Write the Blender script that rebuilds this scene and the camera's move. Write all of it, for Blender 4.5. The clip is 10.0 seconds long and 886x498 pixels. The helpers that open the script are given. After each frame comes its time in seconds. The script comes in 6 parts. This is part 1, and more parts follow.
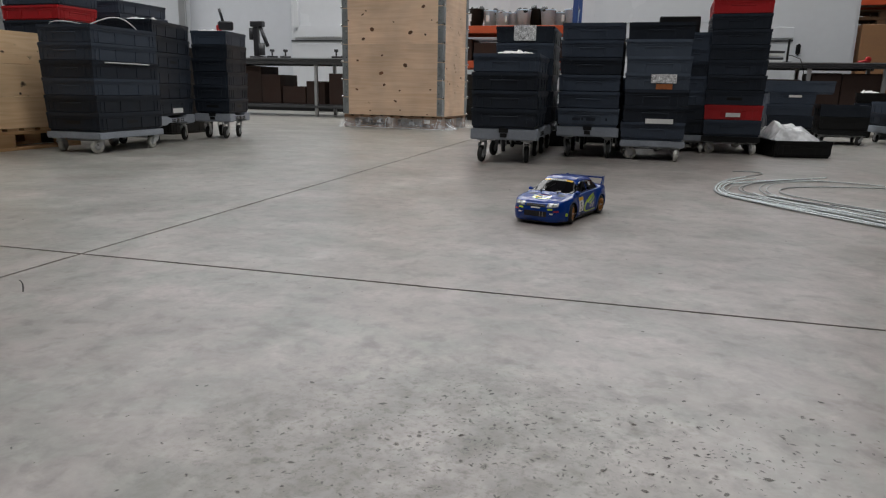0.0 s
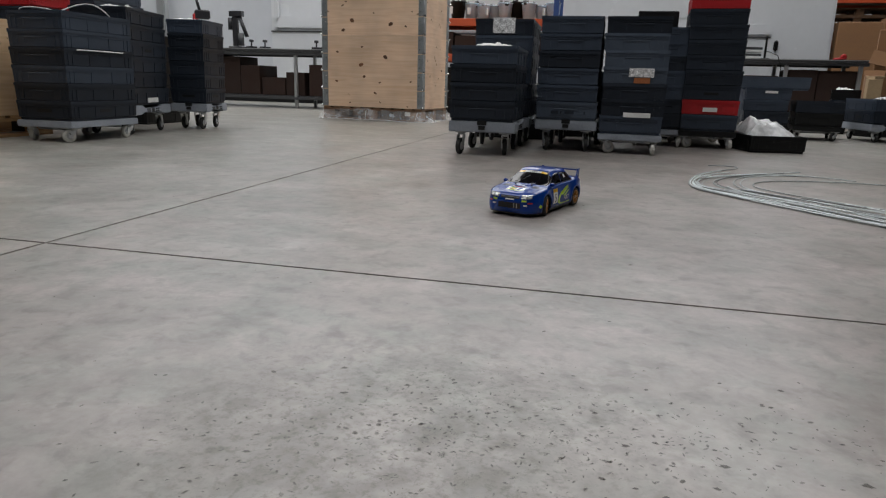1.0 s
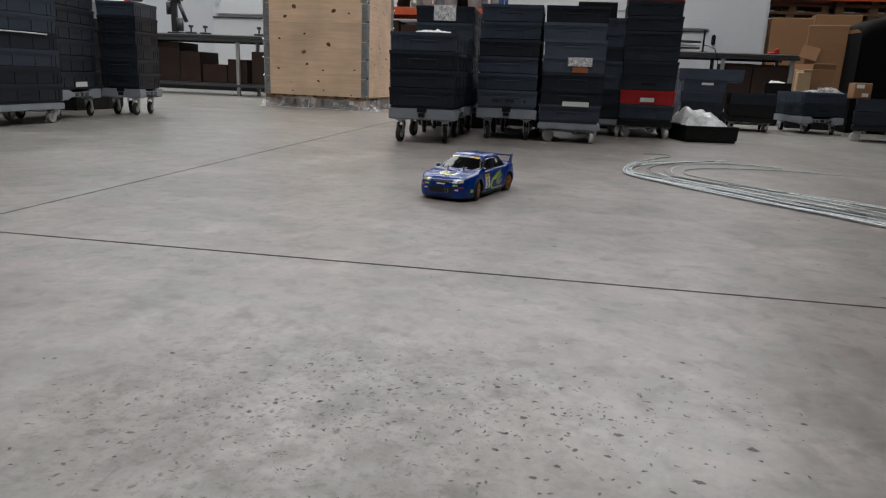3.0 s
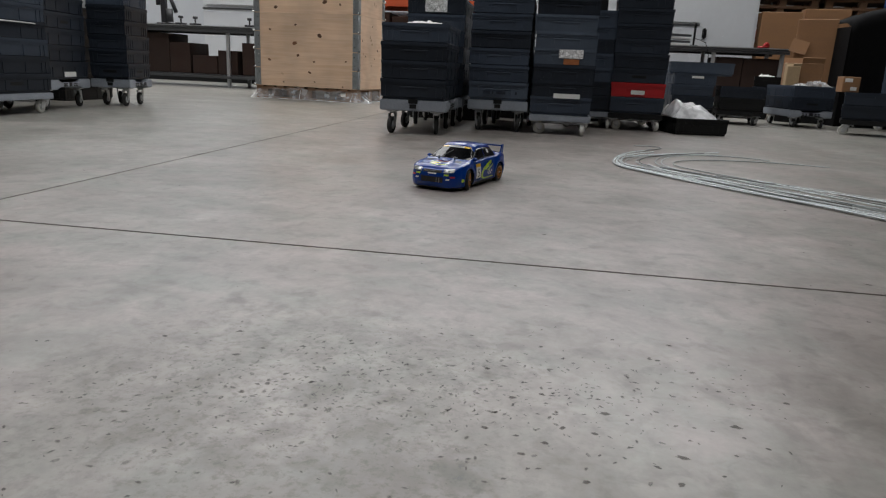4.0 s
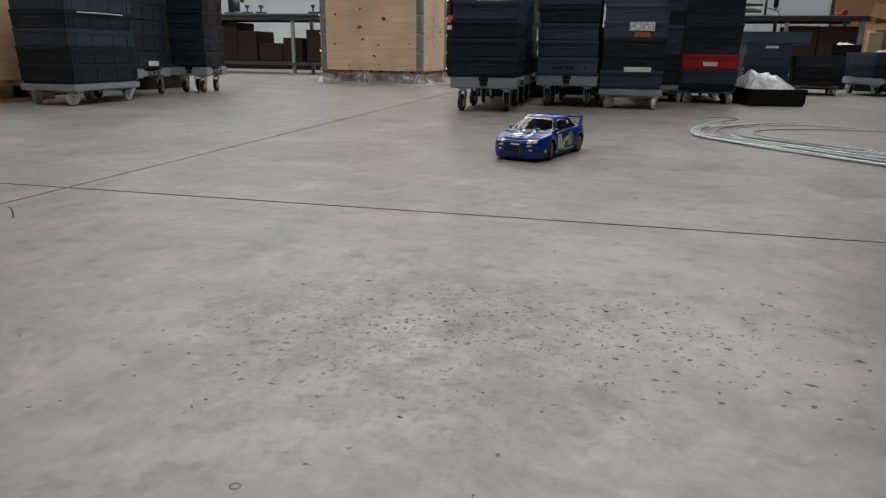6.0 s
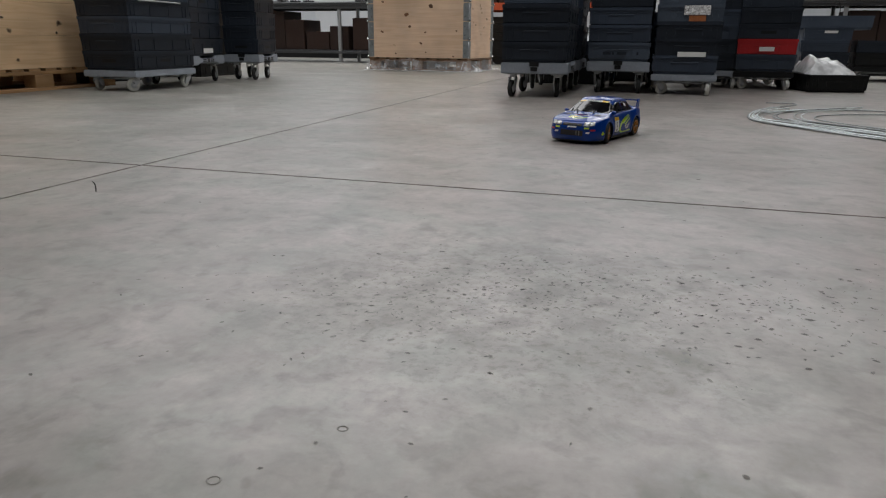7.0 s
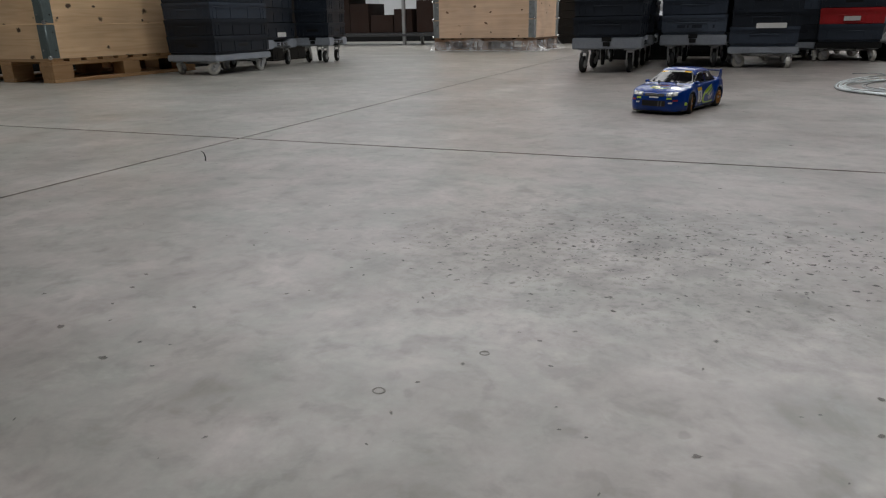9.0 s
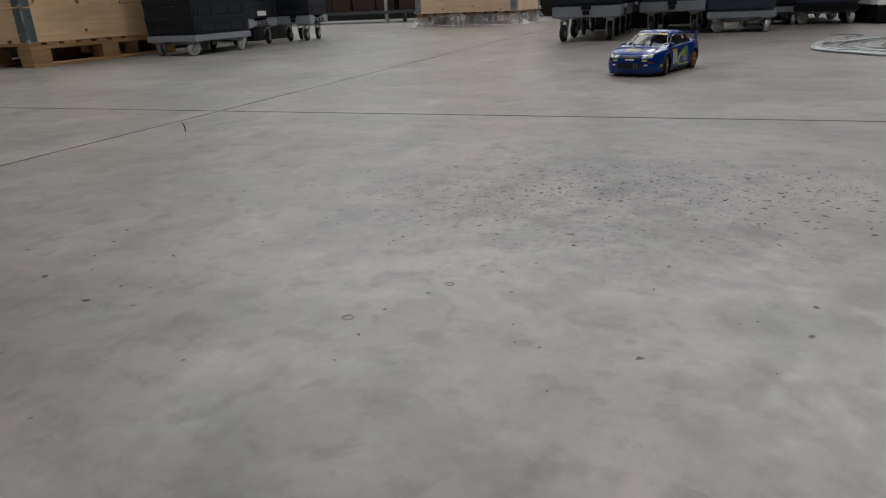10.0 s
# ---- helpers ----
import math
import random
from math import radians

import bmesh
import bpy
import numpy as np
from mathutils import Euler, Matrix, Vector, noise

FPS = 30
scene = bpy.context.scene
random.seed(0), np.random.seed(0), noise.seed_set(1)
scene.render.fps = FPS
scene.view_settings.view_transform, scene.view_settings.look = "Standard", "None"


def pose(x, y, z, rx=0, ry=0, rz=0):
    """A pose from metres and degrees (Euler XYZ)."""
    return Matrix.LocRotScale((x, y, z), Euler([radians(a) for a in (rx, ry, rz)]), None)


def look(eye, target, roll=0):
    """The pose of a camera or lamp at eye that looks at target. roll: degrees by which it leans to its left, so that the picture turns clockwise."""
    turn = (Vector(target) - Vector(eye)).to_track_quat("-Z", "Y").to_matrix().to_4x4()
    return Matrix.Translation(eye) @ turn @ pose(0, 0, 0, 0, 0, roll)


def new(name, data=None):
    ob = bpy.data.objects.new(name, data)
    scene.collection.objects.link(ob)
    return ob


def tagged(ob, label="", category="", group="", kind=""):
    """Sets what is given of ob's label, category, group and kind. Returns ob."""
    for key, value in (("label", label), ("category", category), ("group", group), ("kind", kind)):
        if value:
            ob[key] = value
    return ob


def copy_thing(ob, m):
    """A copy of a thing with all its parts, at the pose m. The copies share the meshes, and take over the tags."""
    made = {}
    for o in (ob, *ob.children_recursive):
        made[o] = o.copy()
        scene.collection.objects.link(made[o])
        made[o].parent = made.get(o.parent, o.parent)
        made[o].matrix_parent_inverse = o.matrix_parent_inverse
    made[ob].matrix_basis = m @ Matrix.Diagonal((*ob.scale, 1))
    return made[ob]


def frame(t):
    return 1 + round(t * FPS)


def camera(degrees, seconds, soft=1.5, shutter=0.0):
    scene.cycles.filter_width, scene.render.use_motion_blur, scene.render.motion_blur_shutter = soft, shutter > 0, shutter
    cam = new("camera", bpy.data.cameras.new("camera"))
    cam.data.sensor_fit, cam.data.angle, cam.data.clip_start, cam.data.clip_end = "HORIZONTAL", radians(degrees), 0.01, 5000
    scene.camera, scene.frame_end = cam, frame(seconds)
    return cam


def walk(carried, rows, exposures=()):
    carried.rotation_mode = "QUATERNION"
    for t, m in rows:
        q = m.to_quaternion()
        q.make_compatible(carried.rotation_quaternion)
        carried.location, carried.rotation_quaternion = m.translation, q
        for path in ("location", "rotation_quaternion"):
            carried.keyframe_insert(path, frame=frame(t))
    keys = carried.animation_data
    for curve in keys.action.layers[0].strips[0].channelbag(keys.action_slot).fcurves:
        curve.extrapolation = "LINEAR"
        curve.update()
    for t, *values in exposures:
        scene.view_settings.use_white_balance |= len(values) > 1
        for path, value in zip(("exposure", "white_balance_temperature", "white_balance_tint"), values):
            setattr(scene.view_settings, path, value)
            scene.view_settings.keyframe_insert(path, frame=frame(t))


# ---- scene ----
cam = camera(67.0, 10.0, soft=1.2)
PATH = [
    (0, (0.308, 0.294, 0.428), (-0.558, 2.036, -0.035), 1.05),
    (0.5, (0.320, 0.302, 0.426), (-0.525, 2.051, -0.049), 1.24),
    (1, (0.330, 0.311, 0.419), (-0.486, 2.073, -0.061), 1.66),
    (1.5, (0.345, 0.324, 0.415), (-0.439, 2.099, -0.070), 1.74),
    (2, (0.362, 0.338, 0.410), (-0.382, 2.129, -0.079), 1.97),
    (2.5, (0.378, 0.345, 0.403), (-0.327, 2.151, -0.090), 2.02),
    (4, (0.395, 0.332, 0.385), (-0.259, 2.150, -0.131), 2.62),
    (4.5, (0.385, 0.303, 0.382), (-0.262, 2.121, -0.143), 1.82),
    (5, (0.370, 0.279, 0.372), (-0.337, 2.071, -0.164), 2.44),
    (5.5, (0.354, 0.255, 0.363), (-0.402, 2.022, -0.190), 1.62),
    (7, (0.302, 0.180, 0.330), (-0.601, 1.862, -0.266), 0.46),
    (7.5, (0.285, 0.155, 0.322), (-0.667, 1.807, -0.284), 0.60),
    (8, (0.270, 0.132, 0.317), (-0.726, 1.752, -0.302), -0.30),
    (8.5, (0.261, 0.111, 0.311), (-0.769, 1.706, -0.317), -0.81),
    (9, (0.266, 0.092, 0.302), (-0.778, 1.673, -0.337), -1.04),
    (9.5, (0.287, 0.073, 0.290), (-0.746, 1.654, -0.370), -1.66),
    (10, (0.313, 0.067, 0.270), (-0.701, 1.645, -0.425), -2.62),
]
walk(cam, [(t, look(eye, target, roll)) for t, eye, target, roll in PATH],
     exposures=[(0.0, -0.07), (6.5, -0.09), (7.5, -0.13), (8.5, -0.17), (9.5, -0.24), (10.0, -0.28)])

# ---- world, daylight through the roof lights, exposure ----
scene.view_settings.exposure = 0.0
world = bpy.data.worlds.new("world")
scene.world = world
world.use_nodes = True
wn = world.node_tree.nodes
sky = wn.new("ShaderNodeTexSky")
sky.sky_type = "NISHITA"
sky.sun_disc = False
sky.sun_elevation = radians(48)
sky.sun_rotation = radians(150)
wn["Background"].inputs["Strength"].default_value = 0.12
world.node_tree.links.new(sky.outputs["Color"], wn["Background"].inputs["Color"])

# The hall's own axes: s along the back wall, d away from the viewer; the origin lies at a bench leg.
HALL = pose(-6.0, 8.6, 0, 0, 0, 11.5)
CEIL = 6.2
S0, S1, D0, D1 = -8.0, 19.0, -19.0, 5.5
# The rearmost strip is added to brighten the back wall.
STRIPS = [(-11.7, 1.0), (-6.9, 1.6), (-1.5, 1.8), (1.6, 1.8), (4.3, 1.4)]   # roof lights: d of the middle, width
POWER = [160, 258, 250, 312, 410]
R0, R1 = -7.2, 9.6                                                        # the roof lights' ends along s


def lamp(name, m, sx, sy, watts, colour):
    data = bpy.data.lights.new(name, "AREA")
    data.shape, data.size, data.size_y, data.energy, data.color = "RECTANGLE", sx, sy, watts, colour
    ob = new(name, data)
    ob.matrix_world = m
    return ob


for (d, wide), power in zip(STRIPS, POWER):
    lamp("roof_light_daylight", HALL @ pose((R0 + R1) / 2, d, CEIL + 0.22), R1 - R0, wide, power * wide, (1.0, 0.99, 0.97))


# ---- materials ----
def material(name, colour, rough=0.5, metal=0.0, vary=0.12, fine=60.0, coarse=6.0, bump=0.0, bump_scale=None,
             stretch=(1, 1, 1), tone=0.0, spec=0.5, coat=0.0, rough_vary=0.08):
    """A surface with variation at two scales; tone: how much pieces differ from one another."""
    m = bpy.data.materials.new(name)
    m.use_nodes = True
    n, l = m.node_tree.nodes, m.node_tree.links
    b = n["Principled BSDF"]
    tc = n.new("ShaderNodeTexCoord")
    mp = n.new("ShaderNodeMapping")
    mp.inputs["Scale"].default_value = stretch
    l.new(tc.outputs["Object"], mp.inputs["Vector"])
    info = n.new("ShaderNodeObjectInfo")
    off = n.new("ShaderNodeVectorMath")
    off.operation = "MULTIPLY_ADD"
    off.inputs[1].default_value = (37, 53, 71)
    l.new(info.outputs["Random"], off.inputs[0])
    l.new(mp.outputs["Vector"], off.inputs[2])
    big, small = n.new("ShaderNodeTexNoise"), n.new("ShaderNodeTexNoise")
    big.inputs["Scale"].default_value, small.inputs["Scale"].default_value = coarse, fine
    big.inputs["Detail"].default_value, small.inputs["Detail"].default_value = 4, 3
    for t in (big, small):
        l.new(off.outputs["Vector"], t.inputs["Vector"])
    add = n.new("ShaderNodeMath")
    add.operation = "ADD"
    l.new(big.outputs["Fac"], add.inputs[0])
    l.new(small.outputs["Fac"], add.inputs[1])
    rng = n.new("ShaderNodeMapRange")
    rng.inputs["From Min"].default_value, rng.inputs["From Max"].default_value = 0.6, 1.4
    rng.inputs["To Min"].default_value, rng.inputs["To Max"].default_value = 1 - vary, 1 + vary
    l.new(add.outputs[0], rng.inputs["Value"])
    tn = n.new("ShaderNodeMapRange")
    tn.inputs["To Min"].default_value, tn.inputs["To Max"].default_value = 1 - tone, 1 + tone
    l.new(info.outputs["Random"], tn.inputs["Value"])
    mul = n.new("ShaderNodeMath")
    mul.operation = "MULTIPLY"
    l.new(rng.outputs["Result"], mul.inputs[0])
    l.new(tn.outputs["Result"], mul.inputs[1])
    sc = n.new("ShaderNodeVectorMath")
    sc.operation = "SCALE"
    sc.inputs[0].default_value = colour
    l.new(mul.outputs[0], sc.inputs["Scale"])
    l.new(sc.outputs["Vector"], b.inputs["Base Color"])
    rr = n.new("ShaderNodeMapRange")
    rr.inputs["From Min"].default_value, rr.inputs["From Max"].default_value = 0.3, 0.7
    rr.inputs["To Min"].default_value, rr.inputs["To Max"].default_value = max(rough - rough_vary, 0.02), min(rough + rough_vary, 1)
    l.new(big.outputs["Fac"], rr.inputs["Value"])
    l.new(rr.outputs["Result"], b.inputs["Roughness"])
    b.inputs["Metallic"].default_value = metal
    b.inputs["Specular IOR Level"].default_value = spec
    b.inputs["Coat Weight"].default_value = coat
    b.inputs["Coat Roughness"].default_value = 0.04
    if bump:
        bp = n.new("ShaderNodeBump")
        bp.inputs["Strength"].default_value = bump
        bp.inputs["Distance"].default_value = 0.002
        l.new(small.outputs["Fac"], bp.inputs["Height"])
        l.new(bp.outputs["Normal"], b.inputs["Normal"])
    return m


def wood(name, colour, knot=(0.16, 0.07, 0.03), axis=0, tone=0.1, rough=0.55, soft=1.0, knots=5.2, knot_r=0.1):
    """Pine boards: grain drawn along one axis, rings, a few knots."""
    m = bpy.data.materials.new(name)
    m.use_nodes = True
    n, l = m.node_tree.nodes, m.node_tree.links
    b = n["Principled BSDF"]
    tc, mp, info = n.new("ShaderNodeTexCoord"), n.new("ShaderNodeMapping"), n.new("ShaderNodeObjectInfo")
    off = n.new("ShaderNodeVectorMath")
    off.operation = "MULTIPLY_ADD"
    off.inputs[1].default_value = (11, 17, 23)
    l.new(info.outputs["Random"], off.inputs[0])
    l.new(tc.outputs["Object"], off.inputs[2])
    s = [14.0, 14.0, 14.0]
    s[axis] = 0.9
    mp.inputs["Scale"].default_value = s
    l.new(off.outputs["Vector"], mp.inputs["Vector"])
    g = n.new("ShaderNodeTexNoise")
    g.inputs["Scale"].default_value, g.inputs["Detail"].default_value, g.inputs["Distortion"].default_value = 2.2, 6, 1.3
    l.new(mp.outputs["Vector"], g.inputs["Vector"])
    big = n.new("ShaderNodeTexNoise")
    big.inputs["Scale"].default_value = 3.0
    l.new(off.outputs["Vector"], big.inputs["Vector"])
    vm = n.new("ShaderNodeMapping")
    s = [1.0, 1.0, 1.0]
    s[axis] = 0.75
    vm.inputs["Scale"].default_value = s
    l.new(off.outputs["Vector"], vm.inputs["Vector"])
    wob = n.new("ShaderNodeTexNoise")
    wob.inputs["Scale"].default_value, wob.inputs["Detail"].default_value = 28.0, 2
    l.new(off.outputs["Vector"], wob.inputs["Vector"])
    bent = n.new("ShaderNodeVectorMath")
    bent.operation = "MULTIPLY_ADD"
    bent.inputs[1].default_value = (0.028, 0.028, 0.028)
    l.new(wob.outputs["Color"], bent.inputs[0])
    l.new(vm.outputs["Vector"], bent.inputs[2])
    v = n.new("ShaderNodeTexVoronoi")
    v.inputs["Scale"].default_value = knots
    l.new(bent.outputs["Vector"], v.inputs["Vector"])
    pick = n.new("ShaderNodeSeparateColor")
    l.new(v.outputs["Color"], pick.inputs["Color"])
    size = n.new("ShaderNodeMapRange")
    size.inputs["To Min"].default_value, size.inputs["To Max"].default_value = 0.75, 2.6
    l.new(pick.outputs["Red"], size.inputs["Value"])
    far = n.new("ShaderNodeMath")
    far.operation = "MULTIPLY"
    l.new(v.outputs["Distance"], far.inputs[0])
    l.new(size.outputs["Result"], far.inputs[1])
    kn = n.new("ShaderNodeMapRange")
    kn.interpolation_type = "SMOOTHSTEP"
    kn.inputs["From Min"].default_value, kn.inputs["From Max"].default_value = knot_r * 0.6, knot_r * 1.2
    kn.inputs["To Min"].default_value, kn.inputs["To Max"].default_value = 1.0, 0.0
    l.new(far.outputs[0], kn.inputs["Value"])
    ramp = n.new("ShaderNodeValToRGB")
    ramp.color_ramp.elements[0].position, ramp.color_ramp.elements[1].position = 0.3, 0.72
    ramp.color_ramp.elements[0].color = (colour[0] * (1 - 0.22 * soft), colour[1] * (1 - 0.32 * soft), colour[2] * (1 - 0.44 * soft), 1)
    ramp.color_ramp.elements[1].color = (*colour, 1)
    l.new(g.outputs["Fac"], ramp.inputs["Fac"])
    mix = n.new("ShaderNodeMix")
    mix.data_type = "RGBA"
    l.new(kn.outputs["Result"], mix.inputs["Factor"])
    l.new(ramp.outputs["Color"], mix.inputs["A"])
    mix.inputs["B"].default_value = (*knot, 1)
    tn = n.new("ShaderNodeMapRange")
    tn.inputs["To Min"].default_value, tn.inputs["To Max"].default_value = 1 - tone, 1 + tone
    l.new(info.outputs["Random"], tn.inputs["Value"])
    bg = n.new("ShaderNodeMapRange")
    bg.inputs["From Min"].default_value, bg.inputs["From Max"].default_value = 0.3, 0.7
    bg.inputs["To Min"].default_value, bg.inputs["To Max"].default_value = 0.84, 1.10
    l.new(big.outputs["Fac"], bg.inputs["Value"])
    mm = n.new("ShaderNodeMath")
    mm.operation = "MULTIPLY"
    l.new(tn.outputs["Result"], mm.inputs[0])
    l.new(bg.outputs["Result"], mm.inputs[1])
    sc = n.new("ShaderNodeVectorMath")
    sc.operation = "SCALE"
    l.new(mix.outputs["Result"], sc.inputs[0])
    l.new(mm.outputs[0], sc.inputs["Scale"])
    l.new(sc.outputs["Vector"], b.inputs["Base Color"])
    b.inputs["Roughness"].default_value = rough
    bp = n.new("ShaderNodeBump")
    bp.inputs["Strength"].default_value, bp.inputs["Distance"].default_value = 0.25, 0.001
    l.new(g.outputs["Fac"], bp.inputs["Height"])
    l.new(bp.outputs["Normal"], b.inputs["Normal"])
    return m


# Stains of the floor: x, y, radius in mm, how much light they leave.
STAINS = [(-0.247, 0.930, 24, 0.72), (-0.188, 0.828, 12, 0.74), (-0.443, 1.170, 48, 0.86), (-0.289, 1.213, 26, 0.78), (-0.196, 1.270, 22, 0.80), (-0.186, 1.198, 18, 0.76),
          (0.099, 1.007, 26, 0.72), (0.076, 0.861, 22, 0.72), (0.213, 0.887, 26, 0.72), (0.177, 1.292, 20, 0.78), (0.193, 1.223, 19, 0.78), (0.596, 1.261, 48, 0.80),
          (0.640, 1.186, 42, 0.82), (-0.096, 0.846, 50, 0.82), (-0.012, 0.837, 34, 0.80), (-1.377, 3.347, 95, 0.84), (-0.740, 2.840, 66, 0.86), (-2.298, 2.727, 45, 0.80)]
STAINS += [(-0.513, 0.442, 14, 0.80), (-0.437, 0.833, 14, 0.74), (-0.166, 0.394, 9, 0.80), (-0.093, 0.572, 15, 0.80), (-0.044, 0.498, 9, 0.78), (0.274, 0.647, 52, 0.90),
           (0.156, 0.591, 20, 0.86), (0.261, 0.546, 32, 0.80), (-0.176, 0.407, 34, 0.88), (-0.819, 1.779, 34, 0.86),
           (0.263, 0.638, 27, 0.80), (0.276, 0.575, 27, 0.78), (0.271, 0.516, 20, 0.79), (0.233, 0.508, 20, 0.82), (0.318, 0.666, 26, 0.79), (0.341, 0.735, 30, 0.80),
           (0.130, 0.462, 10, 0.85), (0.180, 0.466, 8, 0.85), (0.188, 0.545, 8, 0.76), (-0.492, 0.436, 18, 0.88), (-0.211, 0.424, 33, 0.92)]


def concrete(name):
    """Power-floated concrete: cloudy patches, grain, dark scuffs and small pits, a worn sheen."""
    m = bpy.data.materials.new(name)
    m.use_nodes = True
    n, l = m.node_tree.nodes, m.node_tree.links
    b = n["Principled BSDF"]
    tc = n.new("ShaderNodeTexCoord")

    def noise_at(scale, detail=5.0, rough=0.55, dist=0.0, src=None):
        t = n.new("ShaderNodeTexNoise")
        t.inputs["Scale"].default_value, t.inputs["Detail"].default_value = scale, detail
        t.inputs["Roughness"].default_value, t.inputs["Distortion"].default_value = rough, dist
        l.new(src or tc.outputs["Object"], t.inputs["Vector"])
        return t.outputs["Fac"]

    def ranged(v, a, c, lo, hi, smooth=False):
        r = n.new("ShaderNodeMapRange")
        if smooth:
            r.interpolation_type = "SMOOTHSTEP"
        for k, x in zip(("From Min", "From Max", "To Min", "To Max"), (a, c, lo, hi)):
            r.inputs[k].default_value = x
        l.new(v, r.inputs["Value"])
        return r.outputs["Result"]

    def times(a, c, op="MULTIPLY"):
        q = n.new("ShaderNodeMath")
        q.operation = op
        l.new(a, q.inputs[0])
        l.new(c, q.inputs[1])
        return q.outputs[0]

    def blob(x, y, r0, r1, wob=0.25):
        """1 inside a worn patch of uneven outline, 0 outside it."""
        c = HALL.inverted() @ Vector((x, y, 0))
        wobble = n.new("ShaderNodeTexNoise")
        wobble.inputs["Scale"].default_value, wobble.inputs["Detail"].default_value = 5.0, 4
        l.new(tc.outputs["Object"], wobble.inputs["Vector"])
        mv = n.new("ShaderNodeVectorMath")
        mv.operation = "MULTIPLY_ADD"
        mv.inputs[1].default_value = (wob, wob, 0)
        l.new(wobble.outputs["Color"], mv.inputs[0])
        l.new(tc.outputs["Object"], mv.inputs[2])
        ds = n.new("ShaderNodeVectorMath")
        ds.operation = "DISTANCE"
        ds.inputs[1].default_value = (c.x + wob / 2, c.y + wob / 2, 0)
        l.new(mv.outputs["Vector"], ds.inputs[0])
        return ranged(ds.outputs["Value"], r0, r1, 1.0, 0.0, True)

    def less(v):
        q = n.new("ShaderNodeMath")
        q.operation = "SUBTRACT"
        q.inputs[0].default_value = 1.0
        l.new(v, q.inputs[1])
        return q.outputs[0]

    def spots(scale, keep, most, soft, depth, wob):
        """Scattered spots of uneven size and outline: 1 outside them, depth at their middle."""
        wn2 = n.new("ShaderNodeTexNoise")
        wn2.inputs["Scale"].default_value, wn2.inputs["Detail"].default_value = scale * 2.2, 2
        l.new(tc.outputs["Object"], wn2.inputs["Vector"])
        mv = n.new("ShaderNodeVectorMath")
        mv.operation = "MULTIPLY_ADD"
        mv.inputs[1].default_value = (wob / scale, wob / scale, 0)
        l.new(wn2.outputs["Color"], mv.inputs[0])
        l.new(tc.outputs["Object"], mv.inputs[2])
        v = n.new("ShaderNodeTexVoronoi")
        v.voronoi_dimensions = "2D"
        v.inputs["Scale"].default_value = scale
        l.new(mv.outputs["Vector"], v.inputs["Vector"])
        sp = n.new("ShaderNodeSeparateColor")
        l.new(v.outputs["Color"], sp.inputs["Color"])
        r = ranged(sp.outputs["Red"], keep, 1.0, 0.0, most)
        return ranged(times(v.outputs["Distance"], r, "SUBTRACT"), -soft, 0.0, depth, 1.0, True)

    drift = n.new("ShaderNodeTexNoise")
    drift.inputs["Scale"].default_value, drift.inputs["Detail"].default_value = 16.0, 4
    l.new(tc.outputs["Object"], drift.inputs["Vector"])
    bent = n.new("ShaderNodeVectorMath")
    bent.operation = "MULTIPLY_ADD"
    bent.inputs[1].default_value = (0.10, 0.10, 0)
    l.new(drift.outputs["Color"], bent.inputs[0])
    l.new(tc.outputs["Object"], bent.inputs[2])

    def smudge(x, y, r, depth):
        """A soft stain of uneven outline."""
        c = HALL.inverted() @ Vector((x, y, 0))
        ds = n.new("ShaderNodeVectorMath")
        ds.operation = "DISTANCE"
        ds.inputs[1].default_value = (c.x + 0.05, c.y + 0.05, 0)
        l.new(bent.outputs["Vector"], ds.inputs[0])
        return ranged(ds.outputs["Value"], r * 0.00055, r * 0.00130, depth, 1.0, True)

    cloud = ranged(noise_at(0.8, 4), 0.3, 0.7, 0.90, 1.07)
    patch = ranged(noise_at(2.7, 6, 0.6, 0.3), 0.32, 0.68, 0.78, 1.17)
    blotch = times(ranged(noise_at(9, 5, 0.6, 0.6), 0.34, 0.68, 1.12, 0.80), ranged(noise_at(19, 4, 0.6, 0.4), 0.50, 0.68, 1.03, 0.80, True))
    grain = times(ranged(noise_at(75, 5, 0.65), 0.3, 0.7, 0.93, 1.07), ranged(noise_at(26, 4, 0.6, 0.4), 0.48, 0.72, 1.01, 0.86, True))
    pale = ranged(noise_at(6.5, 6, 0.66, 0.5), 0.52, 0.70, 1.0, 1.20, True)
    zone = blob(-0.02, 0.96, 0.14, 0.46)
    worn = ranged(noise_at(70, 5, 0.75), 0.47, 0.66, 0.0, 0.42, True)
    worn2 = ranged(noise_at(14, 3, 0.55), 0.42, 0.62, 0.03, 0.24, True)
    smears = times(times(spots(7.0, 0.5, 0.30, 0.30, 0.80, 0.8), spots(3.0, 0.6, 0.30, 0.28, 0.84, 0.8)), spots(15.0, 0.66, 0.30, 0.30, 0.78, 0.9))
    total = times(times(times(cloud, patch), times(blotch, grain)), times(pale, smears))
    total = times(total, times(less(times(worn, zone)), less(times(worn2, zone))))
    for x, y, r, depth in STAINS:
        total = times(total, smudge(x, y, r, depth))
    hue = n.new("ShaderNodeMix")
    hue.data_type = "RGBA"
    sep = n.new("ShaderNodeSeparateXYZ")       # greenish towards both sides: the lens's colour shading put into the floor
    l.new(tc.outputs["Object"], sep.inputs["Vector"])
    side_tint = times(ranged(sep.outputs["X"], 2.2, 4.4, 0.55, 0.0, True), ranged(sep.outputs["X"], 5.0, 6.6, 0.0, 0.5, True), "ADD")
    tints = times(ranged(noise_at(3.4, 6, 0.62, 0.4), 0.42, 0.66, -0.1, 0.65), ranged(noise_at(11, 4, 0.6, 0.5), 0.42, 0.62, -0.15, 0.3), "ADD")
    l.new(times(tints, side_tint, "ADD"), hue.inputs["Factor"])
